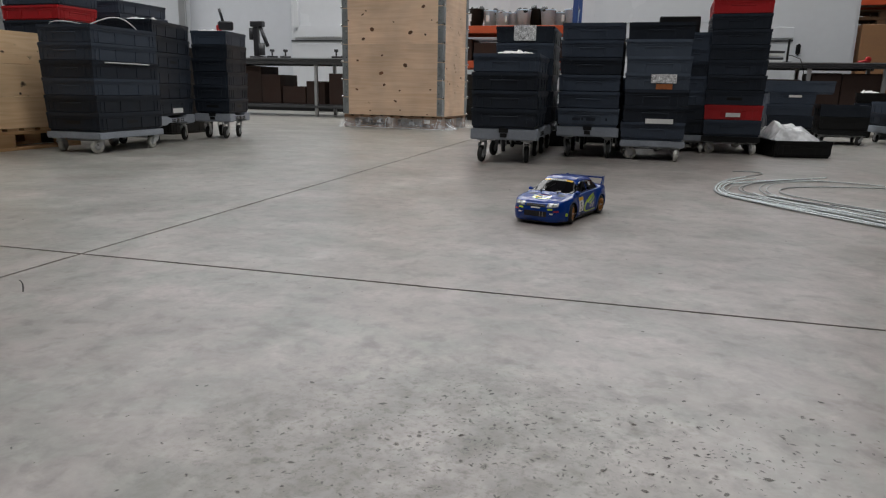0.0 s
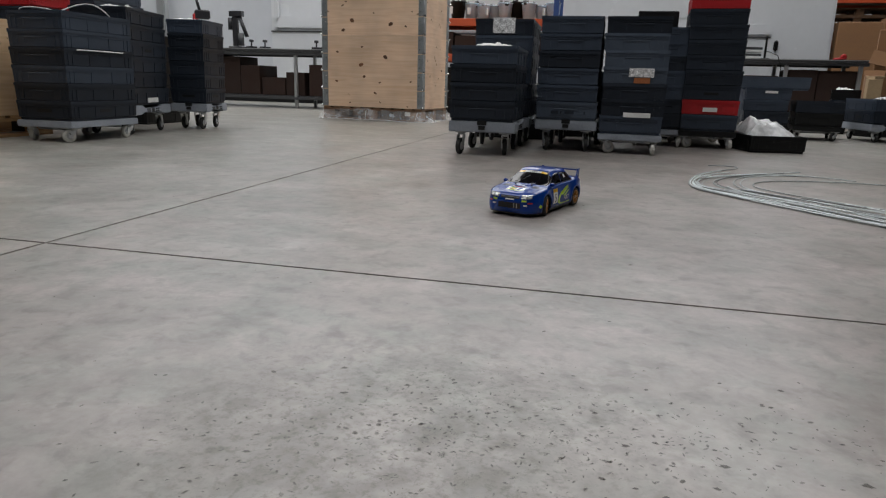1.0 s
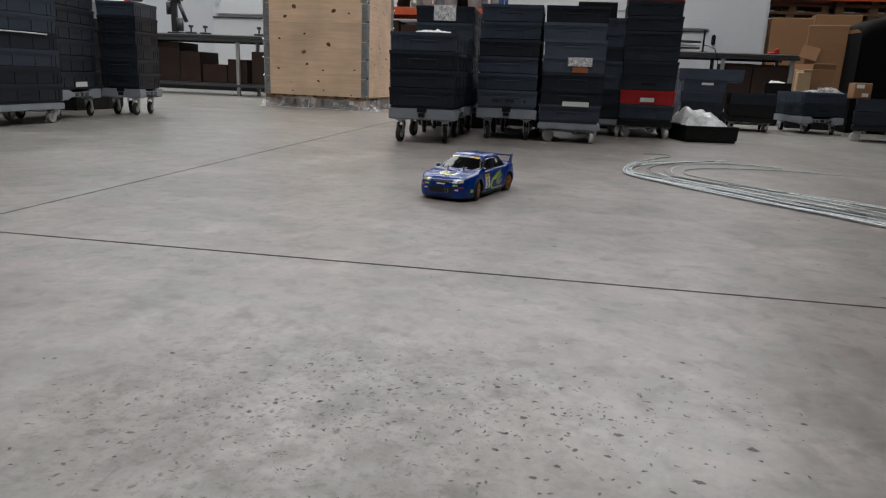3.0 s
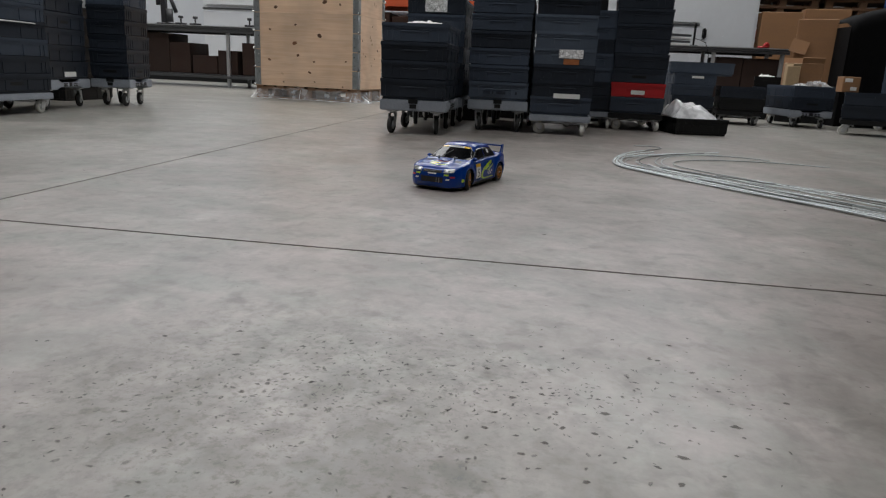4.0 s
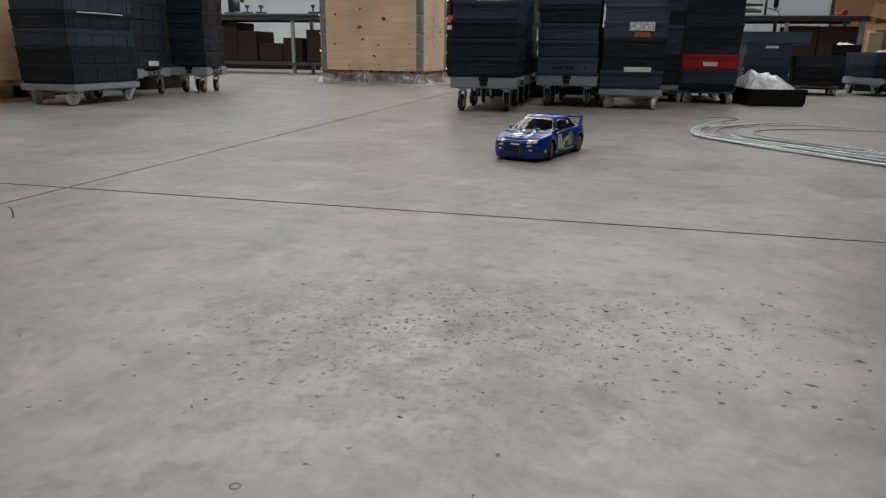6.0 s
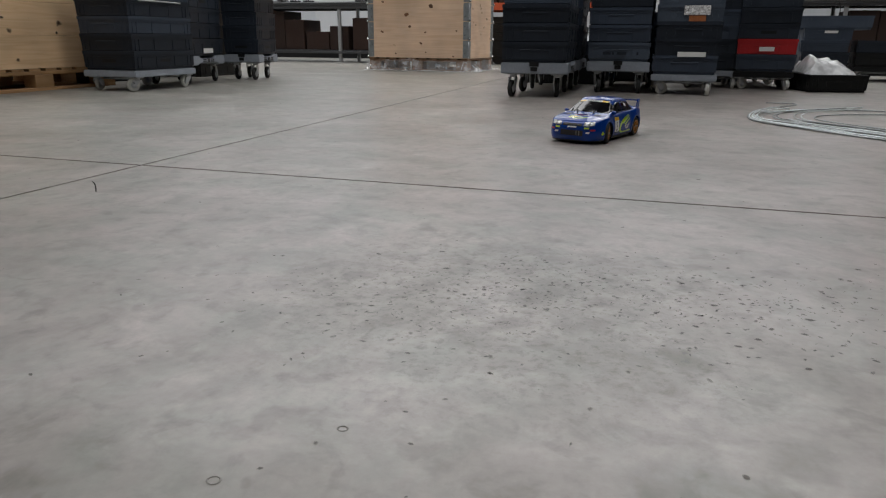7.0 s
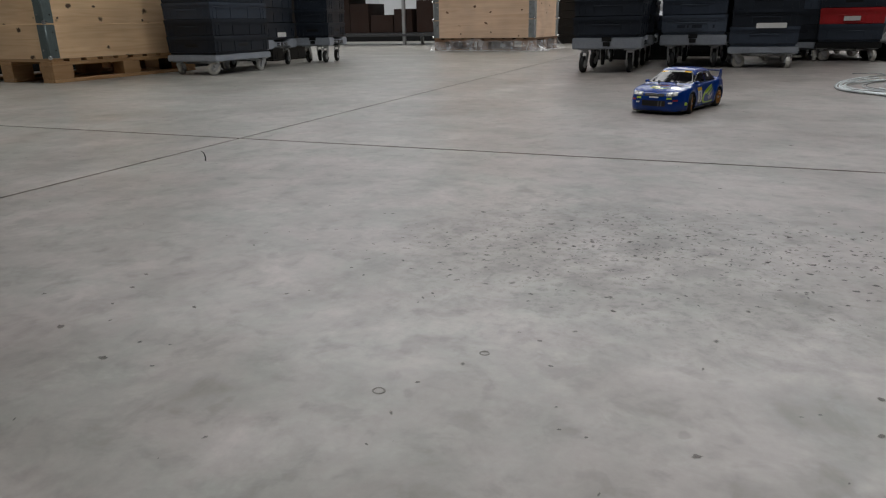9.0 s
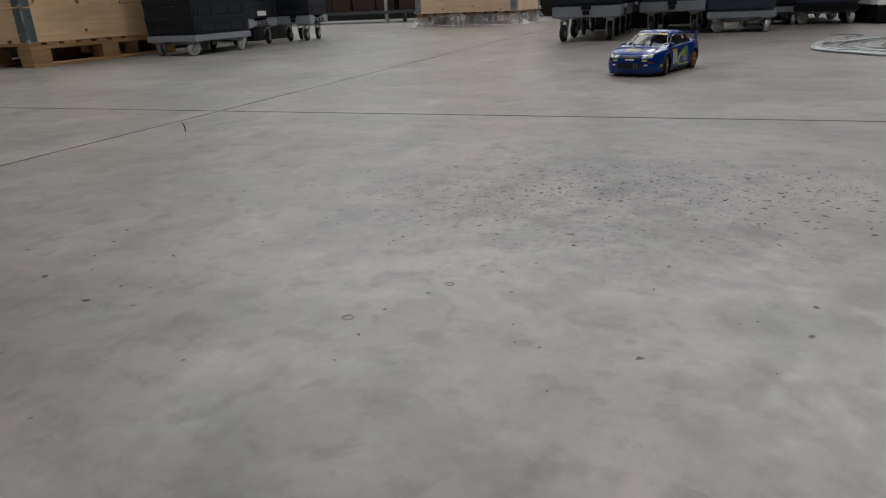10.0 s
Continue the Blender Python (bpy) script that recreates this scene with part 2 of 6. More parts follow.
    hue.inputs["A"].default_value = (0.314, 0.277, 0.255, 1)
    hue.inputs["B"].default_value = (0.262, 0.261, 0.231, 1)
    grime = n.new("ShaderNodeCombineXYZ")      # grime is a little warmer than the clean paste
    l.new(total, grime.inputs["X"])
    l.new(total, grime.inputs["Y"])
    l.new(ranged(total, 0.4, 1.6, 0.36, 1.64), grime.inputs["Z"])
    sc = n.new("ShaderNodeVectorMath")
    sc.operation = "MULTIPLY"
    l.new(hue.outputs["Result"], sc.inputs[0])
    l.new(grime.outputs["Vector"], sc.inputs[1])
    l.new(sc.outputs["Vector"], b.inputs["Base Color"])
    l.new(ranged(noise_at(3.0, 3, 0.5), 0.3, 0.7, 0.295, 0.37), b.inputs["Roughness"])
    b.inputs["Specular IOR Level"].default_value = 0.8
    bp = n.new("ShaderNodeBump")
    bp.inputs["Strength"].default_value, bp.inputs["Distance"].default_value = 0.08, 0.0012
    l.new(noise_at(45, 3, 0.5), bp.inputs["Height"])
    l.new(bp.outputs["Normal"], b.inputs["Normal"])
    return m


def film(name, colour=(0.95, 0.96, 0.97), alpha=0.35):
    """Thin clear plastic film."""
    m = bpy.data.materials.new(name)
    m.use_nodes = True
    n, l = m.node_tree.nodes, m.node_tree.links
    b = n["Principled BSDF"]
    b.inputs["Base Color"].default_value = (*colour, 1)
    b.inputs["Roughness"].default_value = 0.18
    t = n.new("ShaderNodeTexNoise")
    t.inputs["Scale"].default_value, t.inputs["Detail"].default_value = 14, 2
    tc = n.new("ShaderNodeTexCoord")
    l.new(tc.outputs["Object"], t.inputs["Vector"])
    r = n.new("ShaderNodeMapRange")
    r.inputs["From Min"].default_value, r.inputs["From Max"].default_value = 0.35, 0.7
    r.inputs["To Min"].default_value, r.inputs["To Max"].default_value = alpha * 0.4, min(alpha * 1.8, 1)
    l.new(t.outputs["Fac"], r.inputs["Value"])
    l.new(r.outputs["Result"], b.inputs["Alpha"])
    bp = n.new("ShaderNodeBump")
    bp.inputs["Strength"].default_value, bp.inputs["Distance"].default_value = 0.6, 0.01
    l.new(t.outputs["Fac"], bp.inputs["Height"])
    l.new(bp.outputs["Normal"], b.inputs["Normal"])
    return m


M_CONCRETE = concrete("concrete")
M_JOINT = material("joint_filler", (0.090, 0.080, 0.070), 0.9, fine=90)
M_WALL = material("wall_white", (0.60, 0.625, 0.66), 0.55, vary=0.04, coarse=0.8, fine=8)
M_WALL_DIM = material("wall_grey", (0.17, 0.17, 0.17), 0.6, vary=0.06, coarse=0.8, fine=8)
M_CEIL = material("ceiling_metal", (0.075, 0.077, 0.08), 0.6, vary=0.05)
M_DARK = material("plastic_anthracite", (0.0198, 0.0255, 0.0360), 0.42, vary=0.22, coarse=9, fine=120, bump=0.08, tone=0.22, spec=0.26)
M_MID = material("plastic_slate", (0.041, 0.0540, 0.077), 0.42, vary=0.2, coarse=9, fine=120, bump=0.08, tone=0.15, spec=0.32)
M_GREY = material("plastic_grey", (0.066, 0.084, 0.113), 0.43, vary=0.2, coarse=9, fine=120, bump=0.08, tone=0.12, spec=0.32)
M_BLACK = material("plastic_black", (0.007, 0.0075, 0.008), 0.4, vary=0.25, coarse=12, fine=150, tone=0.1, spec=0.32)
M_RED = material("plastic_red", (0.42, 0.012, 0.016), 0.42, vary=0.15, coarse=9, fine=120)
M_DOLLY = material("dolly_grey_plastic", (0.275, 0.30, 0.34), 0.5, vary=0.18, coarse=10, fine=90, bump=0.1, tone=0.08)
M_STEEL = material("zinc_steel", (0.52, 0.53, 0.54), 0.35, 0.45, vary=0.15, coarse=20, fine=150)
M_ALU = material("aluminium_profile", (0.46, 0.47, 0.48), 0.42, 0.7, vary=0.08, coarse=8, fine=90)
M_HINGE = material("galvanised_hinge", (0.15, 0.19, 0.19), 0.42, 0.4, vary=0.2, coarse=18, fine=120)
M_GALV = material("grey_galvanised_hinge", (0.30, 0.32, 0.325), 0.42, 0.5, vary=0.25, coarse=18, fine=120)
M_BOLT = material("bright_bolt", (0.75, 0.75, 0.73), 0.22, 0.9, vary=0.1)
M_RUBBER = material("black_rubber", (0.016, 0.016, 0.016), 0.75, vary=0.25, coarse=25, fine=200)
M_WHEELGREY = material("grey_nylon_wheel", (0.56, 0.55, 0.51), 0.5, vary=0.2, coarse=20, fine=120)
M_PINE = wood("pine_board", (0.88, 0.635, 0.39), (0.075, 0.04, 0.02), axis=0, tone=0.06, soft=0.75, knots=11, knot_r=0.2)
M_PALLETPINE = wood("pallet_pine", (0.52, 0.325, 0.165), axis=0, tone=0.14, knots=8.5)
M_PALLETPINE_Y = wood("pallet_pine_across", (0.52, 0.325, 0.165), axis=1, tone=0.14, knots=8.5)
M_PINE_Y = wood("pine_board_across", (0.88, 0.635, 0.39), (0.075, 0.04, 0.02), axis=1, tone=0.06, soft=0.75, knots=11, knot_r=0.2)
M_PALE = wood("pale_plywood", (0.85, 0.625, 0.445), (0.42, 0.25, 0.14), axis=0, tone=0.04, soft=0.6, knots=5.0, knot_r=0.11)
M_KNOT = material("knot_wood", (0.145, 0.062, 0.026), 0.6, vary=0.4, coarse=40, fine=150, tone=0.35)
M_WRAP = film("stretch_wrap", (0.95, 0.95, 0.95), 0.2)
M_PALE_Y = wood("pale_plywood_across", (0.83, 0.615, 0.445), (0.42, 0.25, 0.14), axis=1, tone=0.04, soft=0.6, knots=8.5, knot_r=0.17)
M_PALLET = wood("pallet_wood", (0.20, 0.115, 0.065), axis=0, tone=0.18, rough=0.7)
M_PALECARD = material("pale_cardboard", (0.42, 0.30, 0.17), 0.75, vary=0.12, coarse=4, fine=40)
M_CARD = material("cardboard", (0.265, 0.137, 0.062), 0.75, vary=0.12, coarse=4, fine=40, stretch=(1, 1, 4), tone=0.16)
# Brown cardboard with the shade of bench and shelf put into its colour.
M_CARD_SHADE = material("shaded_brown_cardboard", (0.032, 0.015, 0.010), 0.75, vary=0.15, coarse=4, fine=40, tone=0.2)
M_PAPER = material("white_paper", (0.74, 0.74, 0.72), 0.6, vary=0.05)
M_INK = material("dark_ink", (0.03, 0.03, 0.03), 0.6)
M_WHITEPAINT = material("white_vehicle_paint", (0.72, 0.74, 0.76), 0.22, vary=0.03, coarse=1.0, fine=10, coat=0.4)
M_GREYTRIM = material("grey_rubbing_strip", (0.055, 0.057, 0.06), 0.5)
M_ORANGE = material("orange_rack_steel", (0.48, 0.075, 0.022), 0.45, vary=0.12)
M_BLUEPOST = material("blue_rack_steel", (0.03, 0.07, 0.22), 0.45, vary=0.12)
M_CURTAIN = material("black_tarpaulin", (0.0045, 0.0045, 0.005), 0.75, vary=0.3, coarse=3, fine=30, bump=0.3, spec=0.08)
M_BUCKET = material("translucent_tub", (0.60, 0.74, 0.88), 0.3, vary=0.12)
M_LOOSE = film("loose_film", alpha=0.32)
M_BAG = film("bag_film", (0.97, 0.975, 0.98), 1.4)
# Clear pouch film; its white glints are painted as strong tone variation.
M_POUCH = material("pouch_film_with_glints", (0.70, 0.70, 0.70), 0.15, 0.1, vary=0.9, coarse=45, fine=110, bump=1.0)
M_STICKER = material("faded_orange_sticker", (0.33, 0.11, 0.035), 0.5, vary=0.4, coarse=30, fine=120)
M_EDGE = material("dark_bench_laminate", (0.055, 0.056, 0.06), 0.4, vary=0.2, coarse=8, fine=60)
M_WIRE = material("galvanised_wire", (0.57, 0.61, 0.615), 0.38, 0.1, vary=0.3, coarse=12, fine=90, tone=0.45)
# Darker wire; stands in for the shadow lines between the lengths.
M_WIRE_SHADOW = material("shadow_dark_wire", (0.17, 0.18, 0.175), 0.5, 0.1, vary=0.35, coarse=12, fine=90, tone=0.4)
M_TOOL = material("dark_steel_tool", (0.05, 0.05, 0.055), 0.4, 0.5)
M_REDPAINT = material("red_paint", (0.5, 0.03, 0.03), 0.4)
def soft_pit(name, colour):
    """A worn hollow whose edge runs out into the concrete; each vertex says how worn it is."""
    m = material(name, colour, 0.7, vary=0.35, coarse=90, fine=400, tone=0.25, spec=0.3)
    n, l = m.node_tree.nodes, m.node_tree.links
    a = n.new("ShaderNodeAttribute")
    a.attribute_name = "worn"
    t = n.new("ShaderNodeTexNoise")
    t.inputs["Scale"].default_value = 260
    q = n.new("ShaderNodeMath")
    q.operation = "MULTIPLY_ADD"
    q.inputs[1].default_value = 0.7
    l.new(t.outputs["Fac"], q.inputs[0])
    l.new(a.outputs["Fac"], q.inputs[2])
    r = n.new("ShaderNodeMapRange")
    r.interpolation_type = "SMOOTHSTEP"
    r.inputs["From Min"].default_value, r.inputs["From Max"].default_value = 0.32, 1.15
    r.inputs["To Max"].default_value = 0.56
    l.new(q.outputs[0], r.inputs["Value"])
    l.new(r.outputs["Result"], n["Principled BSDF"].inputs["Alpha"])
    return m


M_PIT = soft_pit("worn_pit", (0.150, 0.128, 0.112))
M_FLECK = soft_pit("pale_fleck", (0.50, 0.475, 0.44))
M_SCUFF = material("scuffed_concrete", (0.22, 0.205, 0.185), 0.4, vary=0.35, coarse=60, fine=200)


# ---- mesh helpers ----
def box(bm, x0, x1, y0, y1, z0, z1, top=None):
    """A block; top=(dx, dy) draws its upper face in (tapers it)."""
    dx, dy = top or (0, 0)
    v = [bm.verts.new(p) for p in ((x0, y0, z0), (x1, y0, z0), (x1, y1, z0), (x0, y1, z0),
                                   (x0 + dx, y0 + dy, z1), (x1 - dx, y0 + dy, z1), (x1 - dx, y1 - dy, z1), (x0 + dx, y1 - dy, z1))]
    for f in ((3, 2, 1, 0), (4, 5, 6, 7), (0, 1, 5, 4), (1, 2, 6, 5), (2, 3, 7, 6), (3, 0, 4, 7)):
        bm.faces.new([v[i] for i in f])
    return v


def rod(bm, a, b, r, seg=10, r2=None, cap=True):
    """A round bar from a to b."""
    a, b = Vector(a), Vector(b)
    z = (b - a).normalized()
    x = z.orthogonal().normalized()
    y = z.cross(x)
    r2 = r if r2 is None else r2
    rings = [[bm.verts.new(p + q * (x * math.cos(k * math.tau / seg) + y * math.sin(k * math.tau / seg))) for k in range(seg)]
             for p, q in ((a, r), (b, r2))]
    for k in range(seg):
        f = bm.faces.new((rings[0][k], rings[0][(k + 1) % seg], rings[1][(k + 1) % seg], rings[1][k]))
        f.smooth = True
    if cap:
        bm.faces.new(rings[0][::-1])
        bm.faces.new(rings[1])


def lathe(bm, profile, centre, axis, seg=20):
    """Turns a profile of (radius, along) round an axis through centre."""
    z = Vector(axis).normalized()
    x = z.orthogonal().normalized()
    y = z.cross(x)
    c = Vector(centre)
    rings = [[bm.verts.new(c + z * h + r * (x * math.cos(k * math.tau / seg) + y * math.sin(k * math.tau / seg))) for k in range(seg)] for r, h in profile]
    for a, b in zip(rings, rings[1:]):
        for k in range(seg):
            f = bm.faces.new((a[k], a[(k + 1) % seg], b[(k + 1) % seg], b[k]))
            f.smooth = True
    bm.faces.new(rings[0][::-1])
    bm.faces.new(rings[-1])


def bevel(bm, w, seg=1):
    bmesh.ops.bevel(bm, geom=bm.edges[:], offset=w, segments=seg, affect="EDGES", clamp_overlap=True)
    return bm


def mesh_of(name, bm, mat):
    me = bpy.data.meshes.new(name)
    bmesh.ops.recalc_face_normals(bm, faces=bm.faces[:])
    bm.to_mesh(me)
    bm.free()
    me.materials.append(mat)
    return me


def part(name, bm, mat, parent=None, label="", m=None):
    """Links a bmesh as one mesh object under a thing or part."""
    ob = new(name, mesh_of(name, bm, mat) if isinstance(bm, bmesh.types.BMesh) else bm)
    if parent:
        ob.parent = parent
    if m is not None:
        ob.matrix_basis = m
    if label:
        tagged(ob, label)
    return ob


def thing(name, m, label, category, group="", kind=""):
    ob = new(name)
    ob.empty_display_size = 0.05
    ob.matrix_basis = m
    return tagged(ob, label, category, group, kind)


def solid(name, bm, mat, m, label, category, group="", kind=""):
    ob = part(name, bm, mat)
    ob.matrix_basis = m
    return tagged(ob, label, category, group, kind)


def B():
    return bmesh.new()


# ---- the hall ----
def hall_block(name, s0, s1, d0, d1, z0, z1, mat, label, category="wall", kind="structure"):
    bm = B()
    box(bm, s0, s1, d0, d1, z0, z1)
    return solid(name, bm, mat, HALL, label, category, kind=kind)


hall_block("wall_north", S0, S1, D1, D1 + 0.2, 0, CEIL, M_WALL, "white painted steel-clad hall wall")
# Side and back walls are out of view, added in a dim grey.
hall_block("wall_south", S0, S1, D0 - 0.2, D0, 0, CEIL, M_WALL_DIM, "dim grey hall wall added out of view")
hall_block("wall_west", S0 - 0.2, S0, D0 - 0.2, D1 + 0.2, 0, CEIL, M_WALL_DIM, "dim grey hall wall added out of view")
hall_block("wall_east", S1, S1 + 0.2, D0 - 0.2, D1 + 0.2, 0, CEIL, M_WALL_DIM, "dim grey hall wall added out of view")

bm = B()
edge = D0 - 0.2
for d, wide in STRIPS:
    box(bm, S0 - 0.2, S1 + 0.2, edge, d - wide / 2, CEIL, CEIL + 0.2)
    edge = d + wide / 2
box(bm, S0 - 0.2, S1 + 0.2, edge, D1 + 0.2, CEIL, CEIL + 0.2)
for d, wide in STRIPS:
    box(bm, S0 - 0.2, R0, d - wide / 2, d + wide / 2, CEIL, CEIL + 0.2)
    box(bm, R1, S1 + 0.2, d - wide / 2, d + wide / 2, CEIL, CEIL + 0.2)
    s = R0 + 1.5
    while s < R1:
        box(bm, s - 0.035, s + 0.035, d - wide / 2, d + wide / 2, CEIL + 0.04, CEIL + 0.12)
        s += 1.5
for s in (-3.0, 3.0, 9.0, 15.0):
    box(bm, s - 0.1, s + 0.1, D0, D1, CEIL - 0.45, CEIL - 0.004)
solid("ceiling", bm, M_CEIL, HALL, "grey trapezoidal metal roof with daylight strips", "ceiling", kind="structure")

# Ribs of the cladding and a downpipe on the far wall.
bm = B()
box(bm, -3.64, -3.47, 1.9, 2.05, 0, CEIL - 0.5)
solid("downpipe", bevel(bm, 0.02, 2), M_ALU, HALL, "grey vertical downpipe against white partition", "pipe", kind="structure")

# White partition behind the benches with a framed hatch.
bm = B()
box(bm, S0, 1.9, 2.2, 2.3, 0, 3.2)
solid("wall_partition", bm, M_WALL, HALL, "plain white partition wall behind the workbench", "wall", kind="structure")
# A black strip, 12 cm high, along the partition's foot.
bm = B()
box(bm, S0, 1.9, 2.17, 2.198, 0, 0.12)
solid("baseboard", bm, M_BLACK, HALL, "black strip along the foot of the partition wall", "baseboard", kind="structure")
hatch = thing("hatch_door", HALL @ pose(-0.36, 2.2, 0), "white hatch door with raised rounded frame", "door", kind="structure")
bm = B()
box(bm, -1.12, 1.3, -0.03, -0.002, 0.35, 2.6)
part("panel", bevel(bm, 0.012, 2), M_WHITEPAINT, hatch)
bm = B()
for x0, x1, z0, z1 in ((-1.05, 1.2, 1.40, 1.50), (-1.05, -0.95, 1.505, 2.5), (1.1, 1.2, 1.505, 2.5)):
    box(bm, x0, x1, -0.07, -0.033, z0 - 0.105, z1)
part("raised_frame", bevel(bm, 0.015, 2), M_WHITEPAINT, hatch)
bm = B()
box(bm, -1.12, 1.3, -0.05, -0.032, 1.235, 1.26)
part("rubbing_strip", bevel(bm, 0.005), M_GREYTRIM, hatch)


def make_van(m):
    """A long high-roofed white panel van, parked side-on; x runs from its nose to its tail."""
    van = thing("panel_van", m, "long white panel van parked behind the workbench", "van")
    prof = [(0.0, 0.45), (0.05, 0.95), (0.75, 1.15), (1.45, 2.15), (1.9, 2.5), (6.6, 2.52), (6.78, 2.45), (6.8, 0.4)]
    bm = B()
    a = [bm.verts.new((x, 0, z)) for x, z in prof]
    b = [bm.verts.new((x, 1.95, z)) for x, z in prof]
    for k in range(len(prof)):
        j = (k + 1) % len(prof)
        bm.faces.new((a[k], a[j], b[j], b[k]))
    bm.faces.new(a[::-1])
    bm.faces.new(b)
    part("body", bevel(bm, 0.04, 3), M_WHITEPAINT, van)
    for x0, x1 in ((1.9, 3.2), (3.3, 4.9)):
        bm = B()
        box(bm, x0, x1, -0.012, -0.001, 1.45, 2.2)
        part("side_panel", bevel(bm, 0.01, 2), M_WHITEPAINT, van)
    bm = B()
    box(bm, 1.2, 5.98, -0.022, -0.001, 1.182, 1.208)
    part("rubbing_strip", bevel(bm, 0.006), M_GREYTRIM, van)
    bm = B()
    box(bm, 1.2, 5.98, -0.018, -0.001, 1.222, 1.38)
    part("swage_panel", bevel(bm, 0.016, 3), M_WHITEPAINT, van)
    bm = B()
    box(bm, 6.03, 6.09, -0.04, -0.001, 1.00, 1.15)
    part("door_handle", bevel(bm, 0.015, 2), M_BLACK, van, "black door handle")
    for x in (1.75, 5.2):
        bm = B()
        lathe(bm, [(0.20, -0.01), (0.33, 0.0), (0.34, 0.03), (0.34, 0.2), (0.3, 0.22)], (x, 0.0, 0.34), (0, 1, 0), 24)
        w = part("wheel", bm, M_RUBBER, van)
        bm = B()
        lathe(bm, [(0.05, -0.015), (0.19, -0.02), (0.2, 0.0)], (x, -0.002, 0.34), (0, 1, 0), 20)
        part("hubcap", bm, M_STEEL, w)
    return van


make_van(HALL @ pose(0.73, 1.5, 0))


# ---- benches ----
def make_bench(m, length, label, legs, edge=None):
    bench = thing("workbench", m, label, "workbench", "benches along the back")
    bm = B()
    box(bm, 0, length, 0, 0.8, 0.81, 0.85)
    part("worktop", bevel(bm, 0.004), edge or M_ALU, bench)
    if edge:
        bm = B()
        box(bm, 0.002, length - 0.002, -0.006, -0.0005, 0.839, 0.849)
        part("edge_strip", bm, M_ALU, bench, "bright aluminium edge strip")
    bm = B()
    for y in (0.012, 0.762):
        box(bm, 0, length, y, y + 0.026, 0.775 if edge is M_EDGE else 0.757, 0.807)
        box(bm, 0, length, y, y + 0.026, 0.125, 0.16)
    part("rail", bevel(bm, 0.003), edge or M_ALU, bench)
    for x in legs:
        for y in (0.04, 0.72):
            bm = B()
            box(bm, x, x + 0.045, y, y + 0.045, 0.0, 0.808)
            part("leg", bevel(bm, 0.003), M_ALU, bench)
    bm = B()
    box(bm, 0.02, length - 0.02, 0.05, 0.75, 0.162, 0.178)
    part("lower_shelf", bm, M_EDGE, bench)
    return bench


make_bench(HALL @ pose(-2.03, 0, 0), 4.06, "grey workbench with aluminium legs and lower shelf", (0.02, 2.0, 4.0), M_GREYTRIM)
make_bench(HALL @ pose(4.6, 0.35, 0), 3.08, "dark-topped workbench with aluminium legs and lower shelf", (0.02, 2.11, 2.98), M_EDGE)


def carton(s, d, z, w, dep, h, turn=0.0, mat=None, label="brown cardboard box under the workbench, shade put into its colour", group="cartons under the bench", flaps=False, m0=HALL):
    t = thing("cardboard_box", m0 @ pose(s, d, z, 0, 0, turn), label, "box", group)
    bm = B()
    box(bm, -w / 2, w / 2, -dep / 2, dep / 2, 0, h)
    part("carton", bevel(bm, 0.006), mat or M_CARD_SHADE, t)
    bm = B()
    box(bm, -0.02, 0.02, -dep / 2 + 0.004, dep / 2 - 0.004, h + 0.0003, h + 0.0015)
    part("tape", bm, M_CARD, t, "brown packing tape")
    if flaps:
        for y, sg in ((-dep / 2, -1), (dep / 2, 1)):
            bm = B()
            box(bm, -w / 2 * (0.2 if sg < 0 else 1), w / 2, -0.003, 0.003, 0, dep * 0.27)
            part("flap", bm, mat or M_CARD, t, m=pose(0, y, h, sg * -30, 0, 0))
    return t


# Cartons under the benches; the dark brown includes the benchtop's shade.
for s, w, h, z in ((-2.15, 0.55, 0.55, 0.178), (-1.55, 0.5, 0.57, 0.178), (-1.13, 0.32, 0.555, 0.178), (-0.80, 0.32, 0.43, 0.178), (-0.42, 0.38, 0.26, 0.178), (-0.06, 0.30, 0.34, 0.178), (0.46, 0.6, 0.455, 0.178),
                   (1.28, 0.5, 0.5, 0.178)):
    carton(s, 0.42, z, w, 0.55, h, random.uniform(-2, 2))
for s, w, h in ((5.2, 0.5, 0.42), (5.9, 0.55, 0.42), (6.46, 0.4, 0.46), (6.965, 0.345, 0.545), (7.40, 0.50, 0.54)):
    carton(s, 0.76, 0.178, w, 0.55, h, random.uniform(-1, 1), M_CARD_SHADE)


def make_clamp(m):
    t = thing("bench_tool", m, "dark steel clamp standing on the workbench", "tool", "tools on the bench")
    bm = B()
    box(bm, -0.07, 0.07, -0.05, 0.05, 0, 0.04)
    part("base", bevel(bm, 0.006), M_TOOL, t)
    bm = B()
    rod(bm, (0, 0, 0.04), (0, 0, 0.12), 0.012)
    rod(bm, (-0.03, 0, 0.12), (0.03, 0, 0.12), 0.02)
    part("screw", bm, M_TOOL, t)
    return t


for s, d in ((-0.85, 0.3), (-0.65, 0.35), (0.22, 0.3), (0.4, 0.25)):
    make_clamp(HALL @ pose(s, d, 0.85, 0, 0, random.uniform(0, 90)))
# A folded bracket that leans by the partition.
t = thing("press_stand", HALL @ pose(-1.28, 0.62, 0.85), "dark metal press stand on the workbench", "tool")
bm = B()
box(bm, -0.12, 0.12, -0.06, 0.06, 0, 0.05)
box(bm, -0.06, 0.03, -0.03, 0.03, 0.05, 0.50)
part("column", bevel(bm, 0.008), M_TOOL, t)
bm = B()
box(bm, -0.1, 0.12, -0.04, 0.04, 0.50, 0.58)
rod(bm, (0.06, 0, 0.5), (0.18, 0, 0.20), 0.03)
part("arm", bm, M_TOOL, t)
bm = B()
